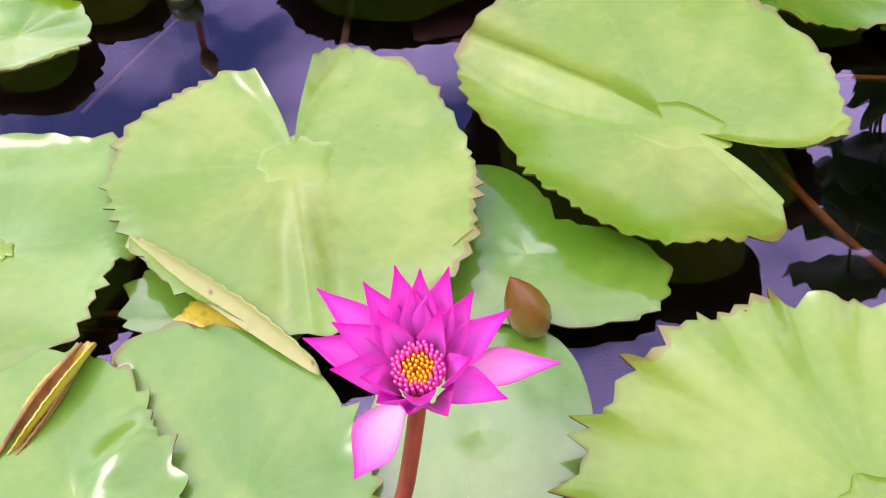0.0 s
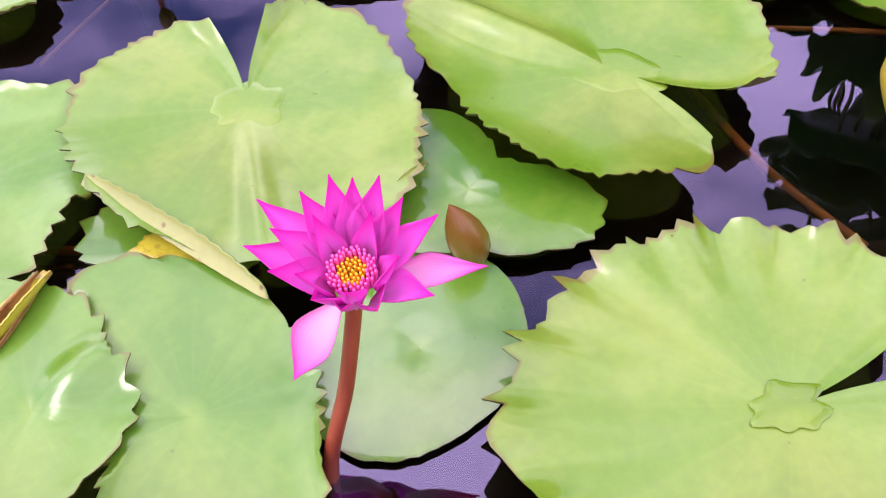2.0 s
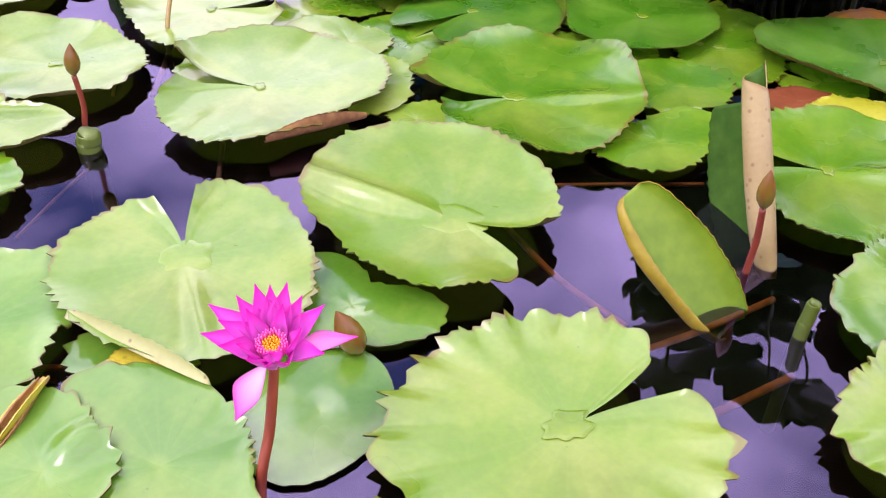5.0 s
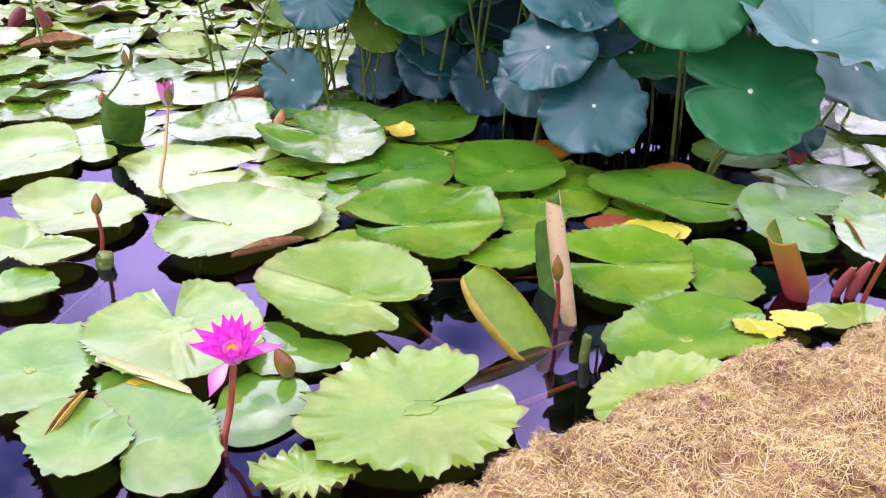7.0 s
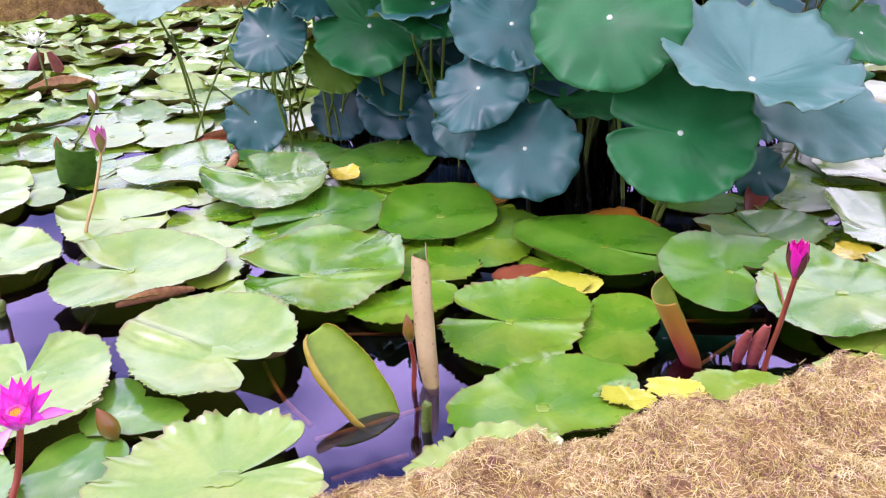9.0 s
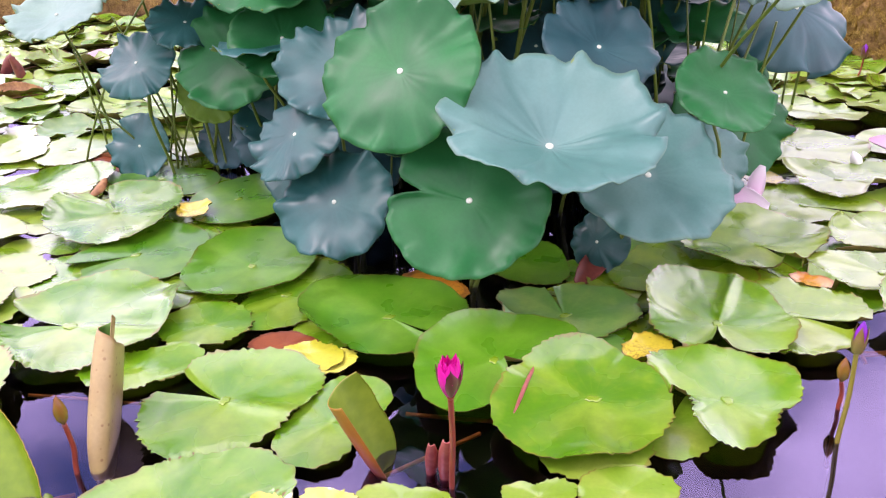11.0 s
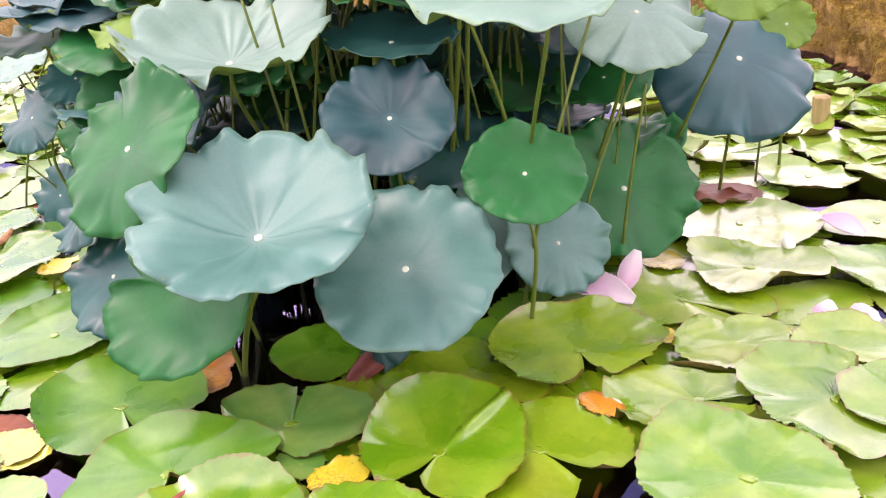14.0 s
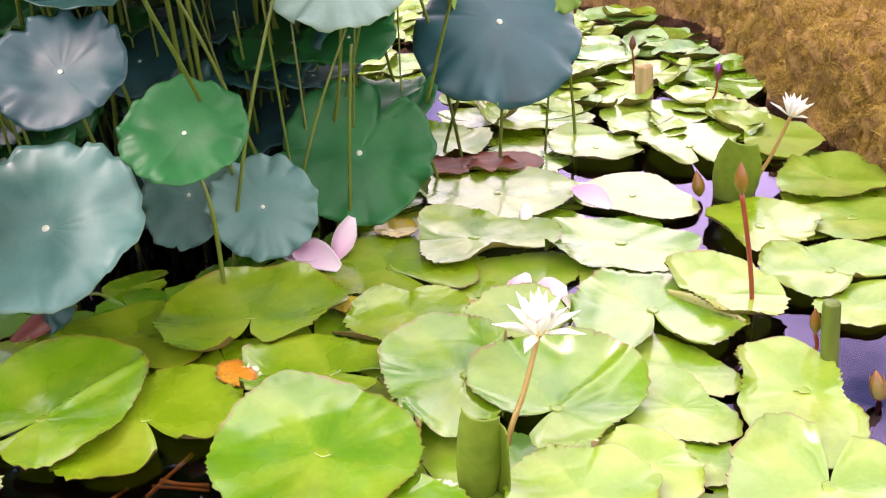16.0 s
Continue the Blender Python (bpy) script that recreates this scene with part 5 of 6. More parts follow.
lotus("lime", (3.10, 3.25, 1.03), 0.16, 40, -70, foot=(2.7, 3.6), bowl=0.08, wave=0.06)
lotus("lime", (0.95, 2.75, 1.02), 0.22, 20, -80, bowl=0.08, wave=0.06)
lotus("lime", (0.62, 3.15, 0.78), 0.16, 30, -60, bowl=0.05, wave=0.06, droop=0.1)
lotus("lime", (0.35, 3.0, 0.42), 0.15, 60, -60, bowl=0.05, wave=0.06)
lotus("grey", (2.57, 2.72, 0.24), 0.19, 55, -60, bowl=0.05, wave=0.05, droop=0.1)
lotus("grey", (2.28, 2.70, 0.26), 0.19, 55, -80, bowl=0.05, wave=0.05)
lotus("blue", (2.13, 2.14, 0.12), 0.11, 65, -110, bowl=0.02, wave=0.08, waves=10, droop=0.3, thick=0.005, label="small blue-green lotus leaf drooping to the water")
lotus("green", (0.85, 2.65, 0.74), 0.22, 40, -80, bowl=0.1, wave=0.06)
lotus("blue", (-0.07, 3.03, 0.14), 0.165, 66, -95, bowl=0.03, wave=0.05, label="blue-green lotus leaf sunk low with a rotten brown edge")
lotus("slate", (0.34, 3.16, 0.15), 0.15, 66, -85, bowl=0.03, wave=0.05, label="dark lotus leaf sunk low over the water")
# the shaded inside of the clump: shade partly put into dark low kinds, pale ones high
rnd = random.Random(41)
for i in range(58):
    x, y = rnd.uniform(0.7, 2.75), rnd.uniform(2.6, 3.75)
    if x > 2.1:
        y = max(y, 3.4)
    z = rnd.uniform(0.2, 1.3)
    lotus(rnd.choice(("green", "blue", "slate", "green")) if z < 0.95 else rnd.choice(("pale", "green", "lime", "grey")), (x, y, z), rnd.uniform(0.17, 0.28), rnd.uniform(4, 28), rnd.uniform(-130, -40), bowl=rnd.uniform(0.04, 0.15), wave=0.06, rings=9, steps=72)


# more low filler leaves, in dark kinds that carry the shade in their colour
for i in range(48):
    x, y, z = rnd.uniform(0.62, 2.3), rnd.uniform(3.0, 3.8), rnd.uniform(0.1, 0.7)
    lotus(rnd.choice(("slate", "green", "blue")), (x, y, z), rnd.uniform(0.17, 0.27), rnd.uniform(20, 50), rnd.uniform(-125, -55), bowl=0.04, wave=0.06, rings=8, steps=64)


# the back of the clump: dark leaves added to block light, shade in their colour
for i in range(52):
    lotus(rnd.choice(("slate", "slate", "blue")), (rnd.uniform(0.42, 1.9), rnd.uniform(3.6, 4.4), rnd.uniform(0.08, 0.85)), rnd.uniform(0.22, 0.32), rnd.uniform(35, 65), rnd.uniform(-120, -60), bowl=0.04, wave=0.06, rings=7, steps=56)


# low dark leaves added to shut out low skylight between the clump and the open water
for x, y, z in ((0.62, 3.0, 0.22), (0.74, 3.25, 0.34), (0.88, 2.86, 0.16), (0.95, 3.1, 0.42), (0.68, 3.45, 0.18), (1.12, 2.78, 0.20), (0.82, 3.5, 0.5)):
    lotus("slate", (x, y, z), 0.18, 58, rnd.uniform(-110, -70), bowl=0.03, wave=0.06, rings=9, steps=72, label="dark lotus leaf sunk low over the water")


# unseen tall leaves over the clump, added to darken its mirror image and inside
for i in range(34):
    y, z = rnd.uniform(2.6, 3.9), rnd.uniform(1.35, 2.7)
    x = rnd.uniform(1.42 + 0.33 * (y - 2.6), 2.5)
    lotus(rnd.choice(("green", "blue", "grey", "pale")), (x, y, z), rnd.uniform(0.24, 0.34), rnd.uniform(8, 40), rnd.uniform(-150, -30), foot=(min(x, 2.35) - rnd.uniform(0.0, 0.7), max(y, 3.0) + rnd.uniform(0, 0.2)), bowl=rnd.uniform(0.05, 0.2), wave=0.06, rings=8, steps=64, thick=0.009)


# a roof of leaves, added to keep light off the deep middle of the clump
for i in range(58):
    x, y, z = rnd.uniform(0.1, 2.1), rnd.uniform(3.0, 4.5), rnd.uniform(1.15, 1.55)
    z = min(z, 0.55 * (y - 1.0) - 0.05)
    lotus(rnd.choice(("green", "blue", "slate")), (x, y, z), rnd.uniform(0.30, 0.38), rnd.uniform(2, 14), rnd.uniform(-150, -30), foot=(min(x, 2.35) - rnd.uniform(0.0, 0.7), y + rnd.uniform(0, 0.2)), bowl=0.08, wave=0.06, rings=8, steps=64, thick=0.005)
lotus("lime", (0.358, 3.217, 0.933), 0.20, 22, -90, bowl=0.10, wave=0.06, under=LOTUS["lime"])
lotus("lime", (-0.065, 3.105, 0.489), 0.12, 50, -100, bowl=0.08, wave=0.06, under=LOTUS["lime"])
lotus("lime", (2.880, 3.916, 0.734), 0.13, 70, -20, bowl=0.10, wave=0.07, under=LOTUS["lime"])
lotus("lime", (3.226, 4.054, 0.756), 0.12, 60, -80, bowl=0.10, wave=0.07, under=LOTUS["lime"])
lotus("lime", (2.423, 3.622, 0.870), 0.16, 25, -80, bowl=0.16, wave=0.07, under=LOTUS["lime"])


def bare_stalk(x, y, h, lean, mat, label, r=0.006):
    ob = new("lotus_stalk", tube_mesh([(0, 0, -0.3), (0, 0, 0), (lean[0] * 0.4, lean[1] * 0.4, h * 0.5), (lean[0], lean[1], h)], [r, r, r * 0.9, r * 0.7], [mat], 8))
    ob.location = (x, y, 0)
    return tagged(ob, label, "stalk", "lotus clump")


for i in range(34):
    x = rnd.uniform(0.7, 2.75)
    y = rnd.uniform(2.55 if x < 2.0 else 3.0, 3.6)
    bare_stalk(x, y, rnd.uniform(0.55, 1.2), (rnd.uniform(-0.18, 0.18), rnd.uniform(-0.12, 0.12)), STEM_GREEN, "slender green lotus stalk standing in the water", rnd.uniform(0.004, 0.007))
bare_stalk(*(3.135, 4.159), 1.0, (0.06, 0.1), STEM_GREEN, "slender yellow-green lotus stalk beside the clump", 0.006)
bare_stalk(2.46, 2.64, 1.15, (0.24, 0.28), STEM_GREEN, "slender yellow-green lotus stalk leaning over", 0.007)
bare_stalk(2.56, 2.85, 0.95, (0.28, 0.25), STEM_GREEN, "slender green lotus stalk leaning outward", 0.006)

for p0, p1 in (
    ((0.145, 3.102, 0.000), (-0.088, 3.028, 0.761)), ((0.002, 3.080, 0.000), (-0.254, 2.998, 0.346)), ((0.088, 3.077, 0.000), (0.172, 3.104, 0.931)),
    ((0.699, 3.229, -0.000), (0.745, 3.244, 0.643)), ((0.335, 3.105, 0.000), (0.242, 3.112, 0.574)), ((-0.440, 3.367, 0.000), (-0.533, 3.374, 0.535)),
    ((0.046, 3.228, 0.000), (-0.075, 3.237, 0.351)), ((0.328, 3.158, 0.000), (0.408, 3.153, 0.422)), ((0.614, 3.307, 0.000), (0.600, 3.308, 0.389))):
    bare_stalk(p0[0], p0[1], p1[2], (p1[0] - p0[0], p1[1] - p0[1]), STEM_GREEN, "slender yellow-green lotus stalk leaning in the clump", 0.006)

# ---------------------------------------------------------------- lily blooms and buds
lily_flower((-0.018, 0.434, 0.212), (-0.052, 0.352, 0), 0.092, [
    (1, 142, 26, 1.06, 0.42, 0.5, PINK, 0.022), (1, 172, 14, 0.92, 0.42, 0.6, PINK, 0.022),
    (1, -128, -34, 0.9, 0.56, 0.35, PINK_OUT, 0.022), (1, -22, 34, 0.74, 0.42, 0.6, PINK, 0.022), (1, 8, 6, 1.05, 0.42, 0.45, PINK_OUT, 0.022),
    (1, 36, 34, 0.92, 0.40, 0.6, PINK, 0.022), (1, 52, 50, 0.86, 0.42, 0.6, PINK, 0.022), (1, 74, 52, 0.98, 0.44, 0.55, PINK, 0.022),
    (1, 93, 56, 0.94, 0.42, 0.55, PINK, 0.022), (1, 110, 50, 0.98, 0.44, 0.55, PINK, 0.022), (1, 128, 44, 0.90, 0.42, 0.55, PINK, 0.022),
    (1, 155, 40, 0.82, 0.42, 0.55, PINK, 0.022), (1, 195, 46, 0.74, 0.42, 0.6, PINK, 0.022), (1, -130, 60, 0.61, 0.42, 0.6, PINK, 0.022),
    (1, -90, 62, 0.55, 0.36, 0.6, PINK, 0.022), (1, -52, 58, 0.61, 0.42, 0.6, PINK, 0.022), (5, 64, 70, 0.83, 0.32, 0.55, PINK, 0.022)],
    STEM_RED, "bright magenta open water lily with a yellow heart", lean=(14, 0, 0), thick=0.0085, stamens=90, heart=STAMEN, spread=0.105)
lily_flower((1.80, 0.83, 0.325), (1.783, 0.910, 0.000), 0.088, [
    (4, 20, 50, 0.92, 0.48, 0.5, SEPAL, 0.008, 0.34), (5, 0, 56, 1.02, 0.62, 0.6, MAGENTA, 0.008, 0.36), (5, 36, 62, 1.0, 0.60, 0.6, MAGENTA, 0.006, 0.30), (4, 10, 72, 0.95, 0.5, 0.6, MAGENTA, 0.004, 0.2)],
    STEM_RED, "half-open deep magenta water lily with maroon sepals", thick=0.0075)
lily_flower((-0.50, 2.20, 0.275), (-0.514, 1.925, 0.000), 0.10, [
    (4, 20, 56, 0.9, 0.46, 0.5, SEPAL_OLIVE, 0.010, 0.34), (6, 0, 58, 0.98, 0.56, 0.6, ROSE, 0.010, 0.34), (5, 30, 64, 0.94, 0.52, 0.6, ROSE, 0.008, 0.24)],
    STEM_TAN, "half-open rose pink water lily on a pale stalk", thick=0.007)
lily_flower((3.71, 2.19, 0.255), (3.669, 2.063, 0.000), 0.105, [
    (4, 5, 8, 1.0, 0.34, 0.4, WHITE, 0.012), (2, 40, 26, 1.0, 0.34, 0.4, WHITE, 0.012), (7, 0, 54, 1.02, 0.40, 0.5, WHITE, 0.012), (6, 20, 70, 0.98, 0.38, 0.5, WHITE, 0.008)],
    STEM_TAN, "open white water lily on a tan stalk", thick=0.0075, stamens=30, heart=STAMEN, tips=STAMEN)
lily_flower((4.181, 3.953, 0.304), (4.073, 3.905, 0.000), 0.088, [
    (3, 190, 16, 1.0, 0.30, 0.4, WHITE, 0.012), (7, 0, 54, 1.0, 0.38, 0.5, WHITE, 0.012), (6, 20, 70, 0.95, 0.36, 0.5, WHITE, 0.008)],
    STEM_TAN, "open white water lily leaning on a tan stalk", lean=(0, 14, 0), thick=0.0075, stamens=24, heart=STAMEN, tips=STAMEN)
lily_flower((-1.73, 4.33, 0.31), (-1.70, 4.30, 0), 0.10, [
    (4, 10, 14, 1.0, 0.34, 0.4, WHITE, 0.012), (8, 0, 44, 1.0, 0.36, 0.5, WHITE, 0.012), (6, 20, 66, 0.95, 0.34, 0.5, WHITE, 0.008)],
    STEM_GREEN, "open white water lily far across the pond", thick=0.007, heart=STAMEN)
lily_bud((0.084, 0.640, 0.008), (0.047, 0.646, 0.102), 0.052, (0.083, 0.645, 0.000), BUD_GREEN, STEM_RED, "plump bronze-green lily bud leaning at the water")
lily_bud((0.822, 0.849, 0.151), (0.817, 0.849, 0.236), 0.034, (0.824, 0.848, 0.000), BUD_GREEN, STEM_RED, "slim brown lily bud on a brown stalk", thick=0.007)
lily_bud((-0.586, 1.397, 0.159), (-0.576, 1.396, 0.238), 0.036, (-0.595, 1.398, 0.000), BUD_GREEN, STEM_RED, "small brown lily bud on a dark stalk", thick=0.007)
lily_bud((-0.854, 3.016, 0.235), (-0.85, 3.01, 0.335), 0.055, (-1.042, 3.089, 0.000), WHITE, STEM_GREEN, "greenish white lily bud about to open", sepals=SEPAL_OLIVE)
lily_bud((-0.88, 2.61, 0.15), (-0.87, 2.60, 0.225), 0.04, (-0.87, 2.63, 0), BUD_GREEN, STEM_GREEN, "small dark green lily bud above the pads")
lily_bud((2.752, 1.212, 0.268), (2.757, 1.214, 0.355), 0.036, (2.745, 1.205, 0), VIOLET, STEM_OLIVE, "closed violet lily bud in olive sepals", sepals=SEPAL_OLIVE, thick=0.0065)
lily_bud((2.779, 1.358, 0.088), (2.779, 1.358, 0.165), 0.035, (2.783, 1.359, 0.000), BUD_GREEN, STEM_RED, "small brown lily bud beside a violet one")
lily_bud((4.10, 2.85, 0.40), (4.09, 2.84, 0.50), 0.038, (4.158, 2.923, 0), BUD_GREEN, STEM_RED, "reddish lily bud on a tall red stalk", thick=0.0075)
lily_bud((3.786, 5.059, 0.142), (3.787, 5.059, 0.230), 0.045, (3.764, 5.049, 0.000), VIOLET, STEM_RED, "closed purple lily bud near the mossy bank", sepals=SEPAL)
lily_bud((3.274, 5.402, 0.190), (3.273, 5.402, 0.279), 0.04, (3.284, 5.407, 0.000), SEPAL, STEM_RED, "dark maroon lily bud far off on its stalk")
lily_bud((3.322, 3.283, 0.030), (3.304, 3.348, 0.088), 0.055, (3.304, 3.337, 0.000), WHITE, STEM_GREEN, "white-tipped lily bud low among the pads")
lily_bud((4.335, 2.689, 0.083), (4.326, 2.685, 0.163), 0.03, (4.341, 2.692, 0.000), BUD_GREEN, STEM_RED, "small maroon lily bud beside a cut stalk")
lily_bud((4.497, 2.521, 0.020), (4.480, 2.543, 0.087), 0.04, (4.500, 2.544, 0.000), BUD_GREEN, STEM_RED, "pinkish brown lily bud at the water", sepals=SEPAL_OLIVE)
lily_bud((3.885, 3.765, 0.010), (3.865, 3.782, 0.111), 0.05, (3.884, 3.778, 0.000), BUD_GREEN, STEM_GREEN, "olive green lily bud standing in open water")

# ---------------------------------------------------------------- curled leaves
TOP_GREEN, TOP_DEEP, TOP_OLIVE = CURL_TOP, CURL_DEEP, CURL_TOP
CURLED = "curled lily leaves"
curled("curled_leaf", (0.762, 0.725, -0.03), (0.572, 0.862, 0.185), (0.15, -0.6, 0.75), (0.115, 0.56, 20, 170), (0.075, 0.4, 35, 35), [CURL_LIME, CURL_YELLOW], "half-folded lily leaf, green inside, its yellow margin turned over", shape=(0.45, 0.35), seed=1)
curled("scrolled_leaf", (0.890, 0.868, -0.03), (0.868, 1.065, 0.262), (-0.97, -0.22, 0.1), (0.175, 0.9, 14, 6), (0.185, 0.02, 30, 380), [TOP_DEEP, SCROLL_TAN], "dark green lily leaf, one half rolled into a tan speckled scroll", shape=(0.50, 0.80), seed=2, teeth=0.04, slant=0.07)
curled("curled_leaf", (1.590, 0.985, -0.04), (1.478, 0.970, 0.205), (0.85, -0.12, 0.52), (0.105, 0.1, 45, 50), (0.105, 0.2, 40, 30), [CURL_CUP, CUP_RED], "upright cupped lily leaf, green inside with a red underside", shape=(0.35, 0.95), seed=4, teeth=0.03)
rolled("curled_leaf", (1.759, 0.944, -0.030), (1.775, 0.898, 0.144), 0.032, 100, [CURL_RED, CURL_RED], "dark red curled young lily leaf", roll=180, group=CURLED, seed=5)
rolled("curled_leaf", (1.720, 0.960, -0.030), (1.735, 0.914, 0.120), 0.024, 100, [CURL_RED, CURL_RED], "narrow dark red curled young lily leaf", roll=180, group=CURLED, seed=6)
rolled("curled_leaf", (-0.833, 2.552, -0.030), (-0.757, 2.472, 0.199), 0.11, 58, [TOP_DEEP, TOP_DEEP], "dark olive lily leaf standing folded", roll=180, group=CURLED, taper=(0.7, 1.0, 0.9), seed=8)
rolled("curled_leaf", (3.995, 3.775, -0.030), (4.026, 3.715, 0.256), 0.10, 52, [TOP_OLIVE, TOP_OLIVE], "upright folded green lily leaf beside a red bud", roll=175, group=CURLED, taper=(0.7, 1.0, 0.6), seed=9)
rolled("curled_leaf", (3.655, 1.863, -0.030), (3.684, 1.840, 0.241), 0.06, 60, [TOP_OLIVE, CURL_TOP], "olive lily leaf curled upright under a white bloom", roll=185, group=CURLED, taper=(0.7, 1.0, 0.8), seed=10)
rolled("curled_leaf", (3.706, 1.901, -0.030), (3.717, 1.869, 0.220), 0.055, 50, [TOP_GREEN, TOP_OLIVE], "green lily leaf curled upright under a white bloom", roll=-20, group=CURLED, taper=(0.3, 1.0, 0.8), seed=11)
rolled("curled_leaf", (-0.465, 0.402, 0.030), (-0.419, 0.552, 0.050), 0.022, 120, [DRY_BROWN, DRY_BROWN], "dry brown rolled tip of a lily leaf", roll=30, group=CURLED, seed=12)
rolled("curled_leaf", (-0.460, 0.423, 0.030), (-0.408, 0.553, 0.055), 0.026, 70, [PADS["yellow"], PADS["yellow"]], "yellow withered margin of a lily leaf", roll=-30, group=CURLED, seed=13)
rolled("curled_leaf", (-2.132, 4.955, 0.000), (-2.018, 4.959, 0.147), 0.06, 70, [RED_DEAD, RED_DEAD], "withered red-brown lily leaf standing up", roll=180, group=CURLED, seed=14)
rolled("curled_leaf", (-1.760, 4.655, 0.000), (-1.817, 4.652, 0.205), 0.05, 70, [RED_DEAD, RED_DEAD], "withered red-brown lily leaf bent over", roll=180, group=CURLED, seed=15)
rolled("curled_leaf", (-1.827, 4.285, 0.020), (-1.434, 4.372, 0.040), 0.09, 60, [DRY_BROWN, RED_DEAD], "brown withered lily leaf lying on its side", roll=30, group=CURLED, seed=16)
rolled("curled_leaf", (-0.137, 2.644, 0.030), (-0.104, 2.734, 0.081), 0.035, 80, [DRY_BROWN, DRY_BROWN], "dry curled leaf scrap on a pad", roll=180, group=CURLED, seed=17)
rolled("curled_leaf", (2.069, 2.034, 0.000), (2.173, 2.206, 0.060), 0.05, 50, [RED_DEAD, RED_DEAD], "rotten red leaf scrap beside a lotus stalk", roll=20, group=CURLED, seed=18)
rolled("curled_leaf", (-0.405, 3.243, 0.000), (-0.014, 3.187, 0.020), 0.07, 40, [RED_DEAD, DRY_BROWN], "rotten brown leaf edge lying in the water", roll=-40, group=CURLED, seed=19)
rolled("curled_leaf", (1.912, 1.160, 0.045), (1.955, 1.395, 0.055), 0.024, 110, [CURL_RED, CURL_RED], "pink turned-up edge of a lily pad", roll=-40, group=CURLED, seed=20)
rolled("curled_leaf", (3.011, 2.375, 0.020), (3.189, 2.378, 0.020), 0.03, 60, [MARGIN_TOP, PAD_UNDER], "turned-down toothed margin of a pad", roll=-30, group=CURLED, seed=21)
rolled("curled_leaf", (3.910, 2.892, 0.035), (4.152, 2.783, 0.030), 0.03, 55, [MARGIN_TOP, SPECKLED], "turned-up speckled margin of a pad", roll=-70, group=CURLED, seed=22)
curled("turned_margin", (-0.430, 0.707, 0.046), (-0.152, 0.540, 0.044), (-0.35, -0.5, 0.8), (0.025, 0.25, 6, 20), (0.004, 0.5, 0, 0), [SPECKLED, MARGIN_TOP], "turned-up yellow margin with brown speckles", shape=(0.45, 0.04), seed=23, teeth=0.16)
rolled("curled_leaf", (-0.033, 0.723, 0.045), (0.005, 0.770, 0.045), 0.012, 60, [MARGIN_TOP, SPECKLED], "turned-up speckled corner of a pad", roll=-60, group=CURLED, seed=24)
rolled("curled_leaf", (-0.155, 1.297, 0.040), (0.071, 1.402, 0.042), 0.04, 60, [MARGIN_TOP, DRY_BROWN], "brown turned-up margin of a pale pad", roll=-55, group=CURLED, taper=(0.3, 1.0, 0.3), seed=25)
# fallen petals
FALL = "fallen lotus petals"
for a, b, w, tn, rl in (
    ((2.608, 2.789, 0.075), (2.833, 2.736, 0.035), 0.062, 55, 30), ((2.782, 2.795, 0.030), (2.819, 2.879, 0.167), 0.045, 55, 190),
    ((3.427, 3.546, 0.080), (3.587, 3.514, 0.030), 0.06, 55, 20), ((3.512, 2.763, 0.030), (3.613, 2.808, 0.035), 0.055, 45, 20),
    ((3.438, 2.776, 0.040), (3.461, 2.865, 0.048), 0.045, 50, 180), ((-1.699, 5.253, 0.020), (-1.555, 5.591, 0.050), 0.06, 60, 20),
    ((2.571, 2.774, 0.060), (2.740, 2.768, 0.050), 0.07, 50, 20)):
    rolled("fallen_petal", a, b, w, tn, [FALLEN, FALLEN], "fallen pink and white lotus petal lying on a pad", roll=rl, group=FALL, category="petal", taper=(0.2, 1.0, 0.3))


# ---------------------------------------------------------------- stumps and sunken stalks
def cut_stalk(p0, p1, r, mat, label):
    p0, p1 = Vector(p0), Vector(p1)
    d = p1 - p0
    ob = new("cut_stalk", tube_mesh([(0, 0, -0.25), (0, 0, 0), d * 0.5, d, d + Vector((0, 0, 0.002)), d - Vector((0, 0, 0.012))], [r, r, r, r * 0.97, r * 0.7, r * 0.6], [mat], 14))
    ob.location = p0
    return tagged(ob, label, "stalk")


cut_stalk((0.865, 0.668, 0.000), (0.870, 0.668, 0.075), 0.013, STEM_GREEN, "cut olive lily stalk standing in water")
cut_stalk((-0.572, 1.339, 0.000), (-0.565, 1.338, 0.041), 0.028, STEM_GREEN, "short cut green lily stalk beside a bud")
cut_stalk((3.408, 5.101, 0.000), (3.400, 5.097, 0.180), 0.048, WOOD, "thick cut lotus stump standing in water")
cut_stalk((4.379, 2.657, 0.000), (4.362, 2.649, 0.197), 0.024, STEM_GREEN, "thick dark green cut stalk in open water")


def sunken(mat, r, *pts):
    p = [Vector(q) for q in pts]
    o = p[0].copy()
    ob = new("sunken_stalk", tube_mesh([q - o for q in p], [r] * len(p), [mat], 8))
    ob.location = o
    return tagged(ob, "orange-brown lily stalk lying under the water" if mat == STEM_SUNK else "pale pinkish lily stalk under the water", "stalk", "sunken stalks")


sunken(STEM_SUNK, 0.007, (0.374, 1.024, -0.012), (0.461, 0.849, -0.012), (0.562, 0.714, -0.012))
sunken(STEM_SUNK, 0.007, (0.583, 0.652, -0.012), (0.700, 0.700, -0.010), (0.857, 0.779, -0.010))
sunken(STEM_SUNK, 0.008, (0.647, 0.494, -0.012), (0.716, 0.529, -0.012), (0.824, 0.583, -0.012))
sunken(STEM_SUNK, 0.005, (0.470, 1.185, -0.018), (0.628, 1.186, -0.018), (0.836, 1.181, -0.018))
